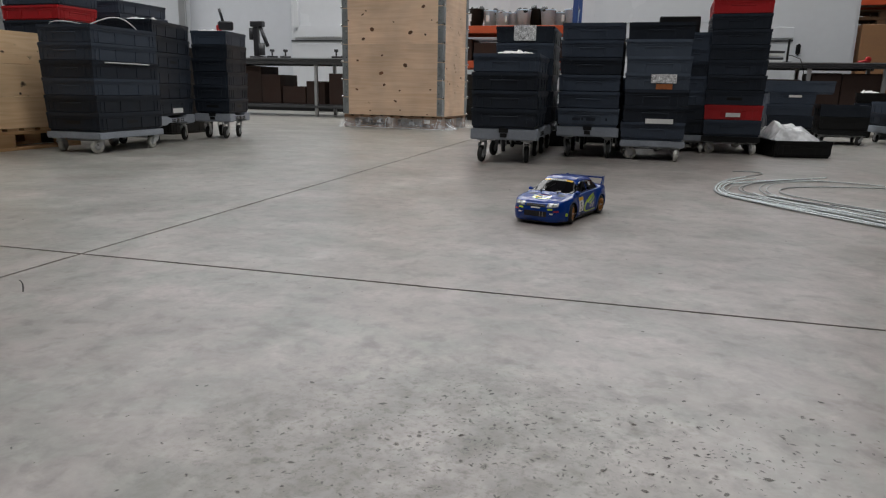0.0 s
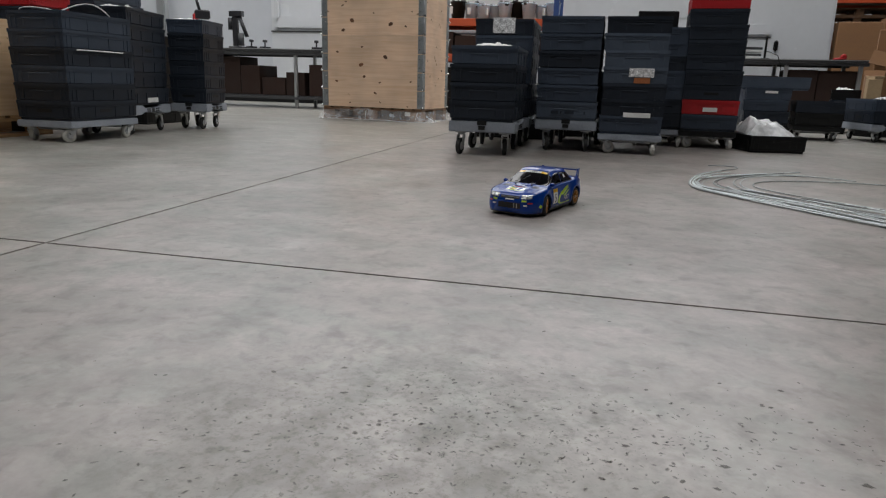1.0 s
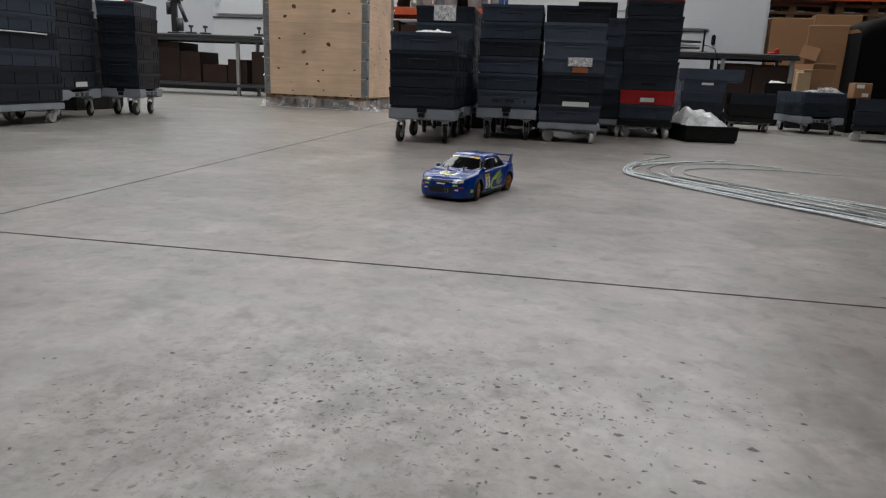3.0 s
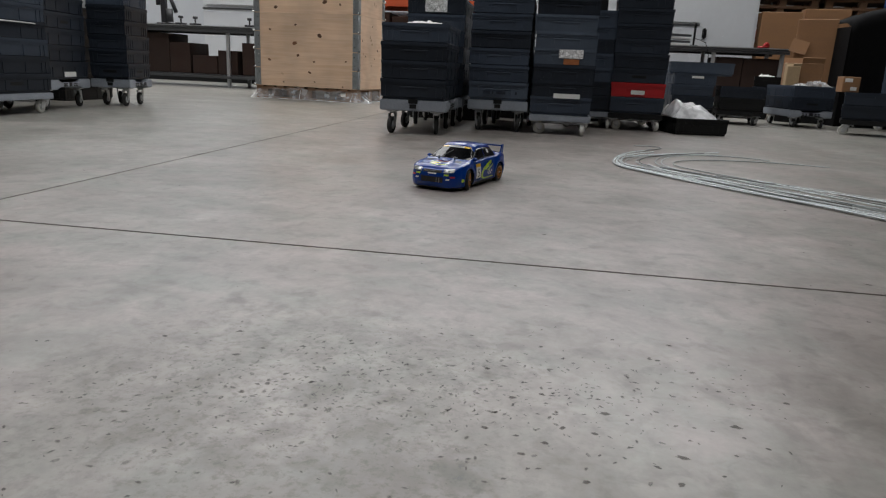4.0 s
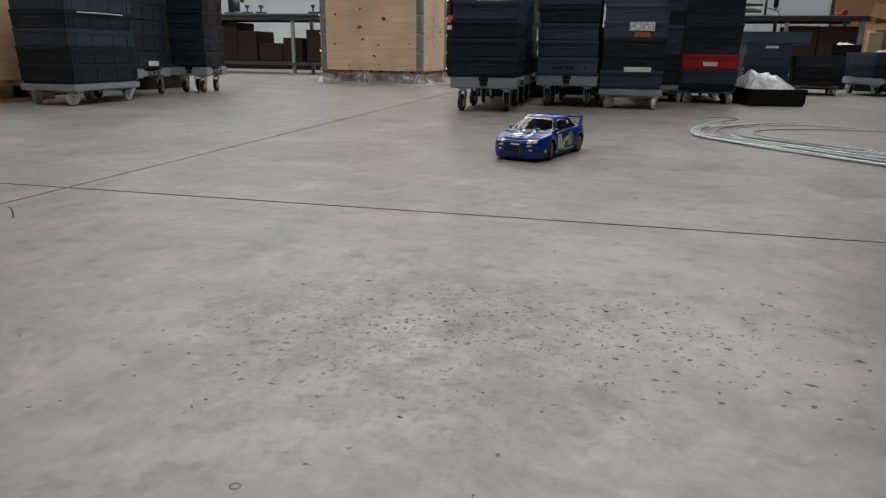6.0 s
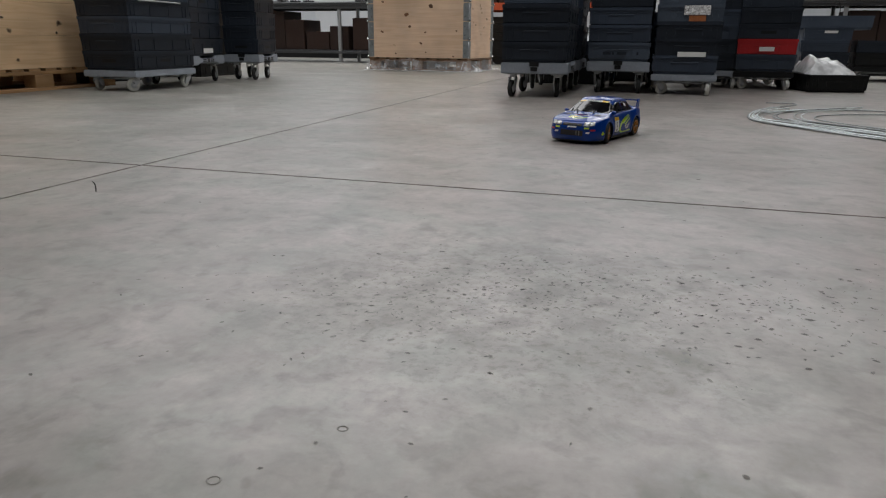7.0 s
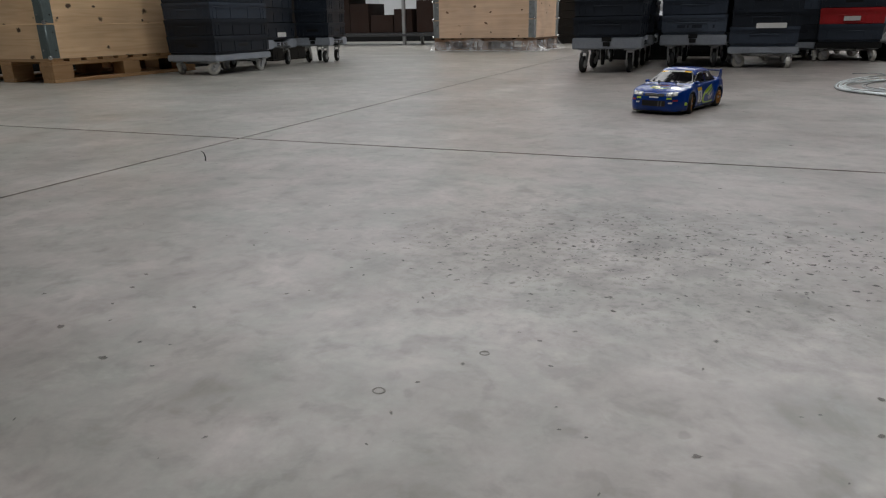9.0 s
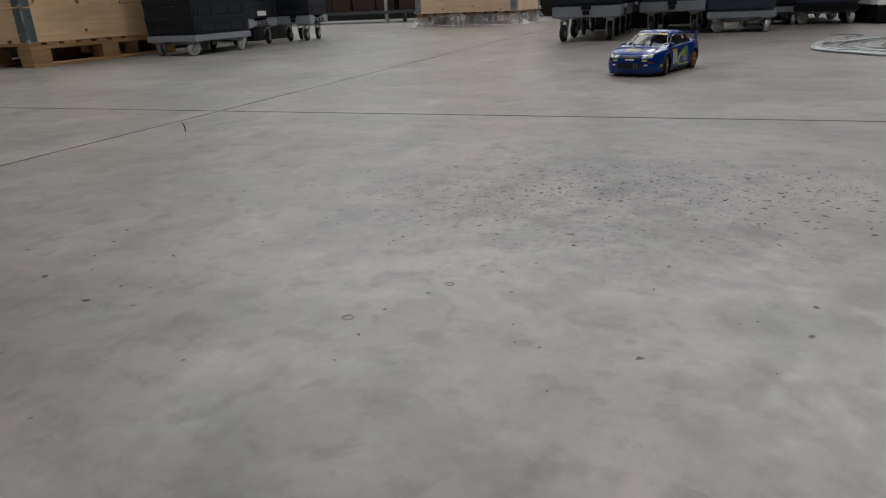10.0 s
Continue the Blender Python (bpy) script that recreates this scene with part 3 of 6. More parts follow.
rod(bm, (0.09, -0.03, 0.25), (0.09, -0.03, 0.06), 0.05, 14)
part("canister", bm, M_GREYTRIM, t)
bm = B()
rod(bm, (-0.1, 0, 0.48), (-0.1, 0, 0.3), 0.04, 14)
part("motor", bm, M_TOOL, t)


# Papers, a stand and a red tool on the right-hand bench.
for k in range(4):
    bm = B()
    box(bm, -0.15, 0.15, -0.1, 0.1, 0, 0.03)
    solid("paper_tray", bevel(bm, 0.003), M_PAPER if k % 2 == 0 else M_GREYTRIM, HALL @ pose(6.28, 0.65, 0.852 + 0.042 * k, 3 * (k % 2), 0, 8 * k), "flat pale paper tray in a stack on the bench", "tray", "paper trays")
t = thing("bench_stand", HALL @ pose(6.49, 0.6, 0.85), "thin black stand with a hanging cable on the bench", "stand")
bm = B()
box(bm, -0.05, 0.05, -0.05, 0.05, 0, 0.015)
part("foot", bevel(bm, 0.003), M_BLACK, t)
bm = B()
box(bm, -0.012, 0.012, -0.012, 0.012, 0.015, 0.30)
part("post", bm, M_BLACK, t)
bm = B()
pts = [(0.012, 0, 0.1), (0.05, -0.05, 0.09), (0.11, -0.24, 0.04), (0.15, -0.30, -0.10), (0.16, -0.305, -0.22)]
for a, b in zip(pts, pts[1:]):
    rod(bm, a, b, 0.005, 6)
part("cable", bm, M_BLACK, t)
t = thing("hand_tool", HALL @ pose(7.46, 0.65, 0.85, 0, 0, 20) @ Matrix.Scale(0.6, 4), "red hand tool lying on the bench", "tool")
bm = B()
lathe(bm, [(0.03, 0), (0.07, 0.005), (0.075, 0.03), (0.05, 0.035)], (0, 0, 0.075), (0, 1, 0.1), 18)
part("disc", bm, M_REDPAINT, t, "red disc guard")
bm = B()
rod(bm, (-0.22, 0.02, 0.03), (0.03, 0.02, 0.05), 0.03, 12)
part("grip", bm, M_REDPAINT, t)

# ---- storage racks ----
def make_rack(m, length, levels, deep, high, label, cols):
    rack = thing("pallet_rack", m, label, "rack")
    for k in range(cols + 1):
        x = k * length / cols
        for y in (0, deep):
            bm = B()
            box(bm, x - 0.035, x + 0.035, y - 0.03, y + 0.03, 0, high)
            part("upright", bevel(bm, 0.004), M_BLUEPOST, rack, "blue steel upright")
    for z in levels:
        for k in range(cols):
            for y in (0, deep):
                bm = B()
                box(bm, k * length / cols + 0.037, (k + 1) * length / cols - 0.037, y - 0.022, y + 0.022, z - 0.1, z)
                part("beam", bevel(bm, 0.004), M_ORANGE, rack, "orange steel beam")
        bm = B()
        box(bm, 0.04, length - 0.04, 0.03, deep - 0.03, z - 0.03, z - 0.004)
        part("shelf_board", bm, M_PALLET, rack)
    return rack


make_rack(HALL @ pose(1.85, 0.15, 0), 1.90, (0.83, 1.30), 0.7, 1.75, "low rack with orange beams and blue uprights", 1)


def make_tub(m, h, r, mat, label, seed):
    rng = random.Random(seed)
    t = thing("plastic_tub", m, label, "tub", "tubs on the rack")
    bm = B()
    lathe(bm, [(r * 0.8, 0), (r, h * 0.95), (r * 1.06, h * 0.96), (r * 1.06, h), (r * 0.9, h), (r * 0.8, h * 0.7)], (0, 0, 0), (0, 0, 1), 16)
    part("tub", bm, mat, t)
    bm = B()
    box(bm, -r * 0.98, -r * 0.5, -r * 1.03, -r * 0.9, h * 0.3, h * 0.7)
    part("label", bm, M_PAPER, t, "pale label")
    for k in range(4):
        bm = B()
        a, b = rng.uniform(0, 6.28), rng.uniform(0.98, 1.15)
        rod(bm, (0.03 * math.cos(a), 0.03 * math.sin(a), h * 0.71), (r * 0.85 * math.cos(a), r * 0.85 * math.sin(a), h * b), rng.uniform(0.02, 0.045), 8)
        part("stored_part", bm, rng.choice((M_TOOL, M_BLACK)), t, "loose stored part")
    return t


tubs = [make_tub(HALL @ pose(2.36, 0.35, 1.30), 0.24, 0.11, M_BLACK, "black plastic tub with loose parts on the rack", 1),
        make_tub(HALL @ pose(2.55, 0.38, 1.30, 0, 0, 30), 0.22, 0.10, M_BUCKET, "milky plastic tub with dark parts on the rack", 2),
        make_tub(HALL @ pose(2.73, 0.33, 1.30, 0, 0, 75), 0.19, 0.095, M_BUCKET, "milky plastic tub heaped with black parts on the rack", 3)]
for k in range(3, 9):
    copy_thing(tubs[(1, 0, 2, 2, 1, 0, 1, 2, 1)[k]], HALL @ pose(2.37 + 0.165 * k, 0.35 + 0.09 * (k % 2), 1.30, 0, 0, 40 * k))
# Dark cartons added so that the rack's interior reads black.
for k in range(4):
    carton(2.12 + 0.44 * k, 0.50, 0.83, 0.41, 0.55, 0.30 - 0.05 * (k % 2), 0, M_CARD_SHADE, "added dark carton that fills the dark interior of the low rack", "cartons on the low rack")

# Tall rack far behind the van, with pallets and cartons.
make_rack(HALL @ pose(7.4, 3.6, 0), 5.4, (0.3, 1.3, 2.0, 3.3), 1.0, 4.6, "tall pallet rack with orange beams", 2)
for k, (s, z, w, h) in enumerate(((7.9, 0.3, 0.9, 0.8), (9.0, 0.3, 1.0, 0.8), (10.6, 0.3, 1.0, 0.8), (11.8, 0.3, 1.0, 0.8), (10.8, 1.3, 0.9, 0.5), (11.9, 1.3, 0.8, 0.4))):
    carton(s, 4.1, z, w, 0.8, h, 0, M_CARD, "large cardboard carton on the pallet rack", "cartons on the rack")


def make_pallet_far(m):
    t = thing("wooden_pallet", m, "worn wooden pallet on the rack", "pallet", "pallets on the rack")
    for z in (0, 0.11):
        for k in range(6):
            bm = B()
            box(bm, -0.6, 0.6, -0.4 + k * 0.14, -0.3 + k * 0.14, z, z + 0.022)
            part("board", bm, M_PALLET, t)
    for x in (-0.53, 0, 0.53):
        for y in (-0.33, 0, 0.33):
            bm = B()
            box(bm, x - 0.06, x + 0.06, y - 0.05, y + 0.05, 0.0225, 0.1095)
            part("block", bm, M_PALLET, t)
    return t


p = make_pallet_far(HALL @ pose(8.4, 4.1, 1.3))
for k in range(5):
    copy_thing(p, HALL @ pose(9.75 + 0.015 * k, 4.1, 1.3 + 0.135 * k, 0, 0, -k))
for k in range(1, 4):
    copy_thing(p, HALL @ pose(8.4 + 0.02 * k, 4.1, 1.3 + 0.135 * k, 0, 0, k))

# Cartons standing open at the end of the right bench, and the black tarpaulin.
WORLD = pose(0, 0, 0)
carton(1.37, 11.75, 0.0, 0.54, 0.30, 1.41, 6, M_CARD, "tall upright cardboard carton behind the bench", "upright cartons", m0=WORLD)
leaning = carton(1.505, 8.84, 0.333, 0.385, 0.22, 0.75, -6, M_CARD, "tall upright cardboard carton leaning by the tarpaulin", "upright cartons", m0=WORLD)
carton(1.98, 11.9, 0.0, 0.60, 0.30, 1.47, 5, M_CARD, "tall upright cardboard carton behind the tarpaulin", "upright cartons", m0=WORLD)
bm = B()
box(bm, -0.085, 0.085, -0.003, 0.003, -0.15, 0.0)
part("flap", bm, M_CARD, leaning, "torn cardboard flap", pose(-0.13, -0.118, 0.53, -24, 14, 0))


def make_tarp(m):
    """A black tarpaulin draped over a tall cage, with a sagging top edge and folds."""
    t = thing("tarpaulin_cover", m, "black tarpaulin draped over a tall cage", "tarpaulin")
    bm = B()
    nx, nz = 48, 14
    grid = []
    for i in range(nx + 1):
        x = i / nx * 3.2
        top = 0.985 + 0.38 * min(x, 0.35) + 0.06 * x + 0.02 * math.sin(x * 6) + 0.012 * math.sin(x * 17)
        col = []
        for j in range(nz + 1):
            q = j / nz
            y = 0.05 * math.sin(x * 9 + q) * (1 - q * 0.7) + 0.03 * math.sin(x * 23 + 2 * q) * (1 - q)
            col.append(bm.verts.new((x, y, q * top)))
        for back in (0.15, 0.6, 1.2):
            col.append(bm.verts.new((x, back, top + 0.03 + 0.03 * math.sin(x * 7 + back * 3))))
        grid.append(col)
    for a, b in zip(grid, grid[1:]):
        for j in range(len(a) - 1):
            bm.faces.new((a[j], b[j], b[j + 1], a[j + 1])).smooth = True
    side = [bm.verts.new((0.0, 1.2, z)) for z in (0, 1.01)]
    bm.faces.new((grid[0][0], grid[0][nz], side[1], side[0]))
    sheet = part("sheet", bm, M_CURTAIN, t)
    mod = sheet.modifiers.new("thickness", "SOLIDIFY")
    mod.thickness = 0.004
    bm = B()
    box(bm, 0.1, 3.1, 0.2, 1.1, 0.0, 0.95)
    part("cage", bm, M_BLACK, t)
    return t


make_tarp(pose(1.74, 8.32, 0, 0, 0, 9.5))


# ---- stacking boxes and their dollies ----
BW, BL, BH, PITCH = 0.40, 0.60, 0.119, 0.106
COLOURS = {"dark": (M_DARK, "anthracite"), "mid": (M_MID, "slate grey"), "grey": (M_GREY, "grey"), "black": (M_BLACK, "black"), "red": (M_RED, "red")}
HALF = (0.30, 0.40)
made_boxes = {}


def tub_mesh(bm, w, l, h):
    """An open tub in one piece: tapered walls with vertical ribs, and an inside."""
    xs = (-w / 2 + 0.03, -w / 2 + 0.065, w / 2 - 0.065, w / 2 - 0.03)
    ys = (-l / 2 + 0.035, -l / 2 + 0.07, -0.09, 0.09, l / 2 - 0.07, l / 2 - 0.035)

    def ring(o, z, rib):
        x, y, pts = w / 2 - o, l / 2 - o, []
        for ax, ay, tx, ty, stops, sg in ((-x, -y, 1, 0, xs, 1), (x, -y, 0, 1, ys, 1), (x, y, -1, 0, xs[::-1], -1), (-x, y, 0, -1, ys[::-1], -1)):
            pts.append((ax, ay))
            nx, ny = ty, -tx
            for s in stops:
                for q, r in ((-0.004, 0), (-0.004, rib), (0.004, rib), (0.004, 0)):
                    c = s + sg * q
                    pts.append((c + nx * r, ay + ny * r) if tx else (ax + nx * r, c + ny * r))
        return [bm.verts.new((px, py, z)) for px, py in pts]
    rings = [ring(0.0136, 0, 0), ring(0.0133, 0.0135, 0), ring(0.0064, 0.0165, 0), ring(0.0064, 0.0172, 0.0030), ring(0.0042, h - 0.0352, 0.0028), ring(0.0041, h - 0.034, 0), ring(0.0038, h - 0.002, 0), ring(0.0122, h - 0.002, 0), ring(0.020, 0.008, 0)]
    n = len(rings[0])
    bm.faces.new(rings[0][::-1])
    for a, b in zip(rings, rings[1:]):
        for k in range(n):
            bm.faces.new((a[k], a[(k + 1) % n], b[(k + 1) % n], b[k]))
    bm.faces.new(rings[-1])


def build_box(kind, m, h=BH, BW=BW, BL=BL):
    """One stacking box: tub, rim with its lower lip, corner and wall ribs, a grip in each short end."""
    mat, word = COLOURS[kind.split("-")[0]]
    hole = "hole" in kind
    if "half" in kind:
        BW, BL = HALF
    t = thing("stacking_box", m, word + " plastic stacking box with ribbed sides" + (" and handle slot" if hole else ""), "box", "stacking boxes")
    bm = B()
    tub_mesh(bm, BW, BL, h)
    part("tub", bm, mat, t)
    bm = B()
    for z0, z1, o in ((h - 0.022, h, 0.0), (h - 0.037, h - 0.0318, 0.0008)):
        for sx in (-1, 1):
            x0, x1 = sorted((sx * (BW / 2 - 0.0125 - o), sx * (BW / 2 - o)))
            box(bm, x0, x1, -BL / 2 + o, BL / 2 - o, z0, z1)
        for sy in (-1, 1):
            y0, y1 = sorted((sy * (BL / 2 - 0.0125 - o), sy * (BL / 2 - o)))
            box(bm, -BW / 2 + 0.013 + o, BW / 2 - 0.013 - o, y0, y1, z0, z1)
    part("rim", bevel(bm, 0.0026, 2), mat, t)
    for sy in (-1, 1):
        bm = B()
        y0, y1 = sorted((sy * (BL / 2 - 0.020), sy * (BL / 2 - 0.0040)))
        if hole:
            box(bm, -0.055, 0.055, y0, y1, 0.045, 0.072)
            part("handle_slot", bevel(bm, 0.004), M_BLACK, t, "dark handle slot")
        else:
            box(bm, -0.085, 0.085, y0 - 0.003 * (sy < 0), y1 + 0.003 * (sy > 0), 0.068, 0.076)
            for x in (-0.085, 0.079):
                box(bm, x, x + 0.006, y0, y1, 0.034, 0.0675)
            part("grip", bevel(bm, 0.0015), mat, t)
    if hole:
        for sx in (-1, 1):
            bm = B()
            x0, x1 = sorted((sx * (BW / 2 - 0.020), sx * (BW / 2 - 0.0045)))
            box(bm, x0, x1, -0.055, 0.055, 0.045, 0.072)
            part("handle_slot", bevel(bm, 0.004), M_BLACK, t, "dark handle slot")
    return t


def put_box(kind, m):
    if kind in made_boxes:
        return copy_thing(made_boxes[kind], m)
    made_boxes[kind] = build_box(kind, m)
    return made_boxes[kind]


def caster(parent, x, y, high, r, mat, turn, wide=0.026):
    """A swivel caster: plate, fork, wheel with hub, trailing behind its pivot."""
    c, s = math.cos(radians(turn)), math.sin(radians(turn))
    off = 0.024
    wx, wy = x - off * c, y - off * s
    bm = B()
    box(bm, x - 0.035, x + 0.035, y - 0.03, y + 0.03, high - 0.006, high - 0.001)
    rod(bm, (x, y, high - 0.02), (x, y, high - 0.006), 0.022, 12)
    for k in (-1, 1):
        ox, oy = -s * (wide / 2 + 0.006) * k, c * (wide / 2 + 0.006) * k
        tx, ty = -s * 0.0025, c * 0.0025
        v = []
        for px, py, pz in ((x + 0.018 * c, y + 0.018 * s, high - 0.02), (x - 0.030 * c, y - 0.030 * s, high - 0.02), (wx - 0.012 * c, wy - 0.012 * s, r - 0.008), (wx + 0.012 * c, wy + 0.012 * s, r - 0.008)):
            v.append((px + ox, py + oy, pz))
        a = [bm.verts.new((p[0] + tx, p[1] + ty, p[2])) for p in v]
        b = [bm.verts.new((p[0] - tx, p[1] - ty, p[2])) for p in v]
        bm.faces.new(a)
        bm.faces.new(b[::-1])
        for q in range(4):
            bm.faces.new((a[q], a[(q + 1) % 4], b[(q + 1) % 4], b[q]))
    cast = part("caster", bm, M_STEEL, parent, "zinc swivel caster")
    bm = B()
    h = wide / 2
    lathe(bm, [(r * 0.55, -h * 0.8), (r * 0.9, -h), (r, -h * 0.55), (r, h * 0.55), (r * 0.9, h), (r * 0.55, h * 0.8)], (wx, wy, r), (-s, c, 0), 20)
    part("wheel", bm, mat, cast)
    bm = B()
    lathe(bm, [(r * 0.2, -h * 1.25), (r * 0.5, -h * 0.95), (r * 0.5, h * 0.95), (r * 0.2, h * 1.25)], (wx, wy, r), (-s, c, 0), 12)
    part("hub", bm, M_STEEL, cast)


def make_dolly(m, tall, seed, label, wheel=None, BW=BW, BL=BL, deck=None, high=None, dip="y"):
    rng = random.Random(seed)
    high = high or (0.205 if tall else 0.13)
    t = thing("box_dolly", m, label, "dolly", "box dollies")
    z0 = high - (0.068 if tall else 0.042)
    bm = B()
    hx, hy = BW / 2 + 0.002, BL / 2 + 0.002
    if tall:
        # the rim is let down in the middle of two sides, and the foot arches up between the casters
        a, c = (hx, hy) if dip == "x" else (hy, hx)
        prof = [(-a, high - 0.002), (-a, z0 + 0.004), (-a + 0.03, z0), (-a * 0.62, z0), (-a * 0.45, z0 + 0.016), (a * 0.45, z0 + 0.016), (a * 0.62, z0), (a - 0.03, z0), (a, z0 + 0.004), (a, high - 0.002),
                (a * 0.52, high - 0.002), (a * 0.40, high - 0.021), (-a * 0.40, high - 0.021), (-a * 0.52, high - 0.002)]
        ends = [[bm.verts.new((u, v * c, z) if dip == "x" else (v * c, u, z)) for u, z in prof] for v in (-1, 1)]
        bm.faces.new(ends[0])
        bm.faces.new(ends[1][::-1])
        for k in range(len(prof)):
            q = (k + 1) % len(prof)
            bm.faces.new((ends[0][q], ends[0][k], ends[1][k], ends[1][q]))
        bmesh.ops.recalc_face_normals(bm, faces=bm.faces)
        part("deck", bevel(bm, 0.004, 2), deck or M_DOLLY, t)
    else:
        box(bm, -hx, hx, -hy, hy, z0, high - 0.002)
        part("deck", bevel(bm, 0.004, 2), deck or M_DOLLY, t)
    if tall and dip == "x":
        for x in (-0.075, -0.045, 0.045, 0.075):
            for z in (z0 + 0.022, z0 + 0.036):
                bm = B()
                box(bm, x - 0.01, x + 0.01, -BL / 2 - 0.004, -BL / 2 + 0.004, z - 0.005, z + 0.005)
                part("slot", bm, M_BLACK, t, "dark slot")
        bm = B()
        box(bm, -0.018, 0.018, -BL / 2 - 0.006, -BL / 2 + 0.004, z0 + 0.018, high - 0.022)
        part("latch", bm, M_BLACK, t, "black plastic latch")
    elif tall:
        for sy in (-1, 1):
            bm = B()
            y0, y1 = sorted((sy * (BL / 2 - 0.004), sy * (BL / 2 + 0.006)))
            box(bm, -0.028, 0.028, y0, y1, high - 0.022, high + 0.004)
            box(bm, -0.02, 0.02, y0, y1, high - 0.05, high - 0.026)
            part("latch", bm, M_BLACK, t, "black plastic latch")
        for sx in (-1, 1):
            x0, x1 = sorted((sx * (BW / 2 - 0.004), sx * (BW / 2 + 0.004)))
            for y in (-0.085, -0.055, 0.055, 0.085):
                for z in (z0 + 0.024, z0 + 0.038):
                    bm = B()
                    box(bm, x0, x1, y - 0.011, y + 0.011, z - 0.005, z + 0.005)
                    part("slot", bm, M_BLACK, t, "dark slot")
            bm = B()
            box(bm, x0, x1, -0.018, 0.018, z0 + 0.018, high - 0.022)
            part("latch", bm, M_BLACK, t, "black plastic latch")
    else:
        for y in (-0.2, 0.2):
            bm = B()
            rod(bm, (-BW / 2 + 0.06, y, z0 - 0.0102), (BW / 2 - 0.06, y, z0 - 0.0102), 0.01)
            part("crossbar", bm, M_STEEL, t)
    wm = wheel or (M_RUBBER if tall else M_WHEELGREY)
    inset = 0.065 if tall else 0.045
    for x in (-BW / 2 + inset, BW / 2 - inset):
        for y in (-BL / 2 + inset + 0.01, BL / 2 - inset - 0.01):
            caster(t, x, y, z0, min(0.05, (z0 - 0.02) / 2) if tall else 0.04, wm, rng.choice((90, 80, 100, 265, 280) if tall else (90, -90, 75, 110, 60, 250, 280, 200)) + rng.uniform(-8, 8))
    return t


def stack(front, theta, kinds, tall=True, seed=1, label="grey plastic box dolly on swivel casters", wheel=None, face=0, jitter=0.006, half=False, pitch=PITCH, deck=None, high=None, dip="y"):
    """A dolly with boxes on it. front: the middle of its near edge; theta: the turn of that edge; face=1: the long side is near."""
    w, l = HALF if half else (BW, BL)
    deep = (w if face else l) / 2
    c = Vector((front[0] - deep * math.sin(radians(theta)), front[1] + deep * math.cos(radians(theta)), 0))
    rng = random.Random(seed)
    turn = theta + (90 if face else 0)
    if tall is not None:
        make_dolly(pose(c.x, c.y, 0, 0, 0, turn), tall, seed, label, wheel, w, l, deck, high, dip)
    z = high or (0.205 if tall else 0.0 if tall is None else 0.13)
    out = []
    for k, kind in enumerate(kinds):
        out.append(put_box(kind, pose(c.x + rng.uniform(-jitter, jitter), c.y + rng.uniform(-jitter, jitter), z + k * pitch, 0, 0, turn + rng.uniform(-0.8, 0.8))))
    return out, c, z + len(kinds) * pitch, turn


# The row of stacks across the hall.
bA, cA, zA, tA = stack((-1.193, 4.100), 12.8, ["dark", "dark", "dark", "mid"], True, 3)
bA2, cA2, zA2, tA2 = stack((-1.335, 4.80), 13, ["dark", "dark", "mid", "mid", "mid", "dark"], True, 5, pitch=0.1065)
bB, cB, zB, tB = stack((-0.857, 4.757), 11, ["grey", "mid", "mid", "dark", "mid", "mid"], True, 7, pitch=0.108)
bC, cC, zC, tC = stack((-0.446, 4.830), 11.2, ["mid", "dark", "dark", "grey", "grey", "grey", "dark"], False, 9, "low grey box dolly with pale wheels", pitch=0.1025)
bD, cD, zD, tD = stack((-0.035, 5.70), 9, ["mid", "red", "dark-hole", "dark", "dark", "dark", "dark", "dark", "red"], False, 11, "low black box dolly with pale wheels", deck=M_BLACK)
bB2, cB2, zB2, tB2 = stack((-0.93, 5.42), 12, ["dark", "dark", "dark"], True, 14)
bC2, cC2, zC2, tC2 = stack((-0.375, 5.66), 13, ["dark", "dark", "mid", "mid", "dark", "mid", "mid"], False, 13, pitch=0.103)
bD2, cD2, zD2, tD2 = stack((-0.20, 6.35), 12, ["black", "dark", "dark", "mid"], False, 16)
bE, cE, zE, tE = stack((0.343, 7.413), 11.6, ["dark", "mid", "mid"], False, 15, "low black box dolly with pale wheels", deck=M_BLACK)
put_box("grey", pose(cE.x + 0.08, cE.y - 0.02, zE, 0, 0, tE + 88))
bF, cF, zF, tF = stack((0.79, 7.45), 3, ["black", "dark"], False, 17, "low black box dolly on swivel casters", M_RUBBER, deck=M_BLACK)
bF2, cF2, zF2, tF2 = stack((1.14, 9.20), -3, ["black-half", "dark-half", "black-half"], False, 18, "low black box dolly on swivel casters", M_RUBBER, deck=M_BLACK, half=True, pitch=0.114)
bG, cG, zG, tG = stack((1.427, 7.675), 18, ["dark-hole", "mid"], True, 19, high=0.165, dip="x")
bH, cH, zH, tH = stack((1.86, 6.94), -9, ["dark", "dark"], False, 21, "low black box dolly with grey nylon wheels", M_WHEELGREY, face=1, deck=M_BLACK)
bI, cI, zI, tI = stack((2.42, 7.74), 12, ["dark", "mid", "mid", "mid", "mid"], False, 23, face=1)

# Stacks beside the wooden crate.
bL1, cL1, zL1, tL1 = stack((-3.665, 3.050), 11.2, ["dark-hole", "dark", "mid", "dark", "mid", "mid"], False, 25, "low box dolly with pale green-grey wheels", pitch=0.105)
bL2, cL2, zL2, tL2 = stack((-3.870, 3.655), 23.0, ["dark", "dark", "dark", "dark-hole", "dark", "dark"], True, 27, pitch=0.109)
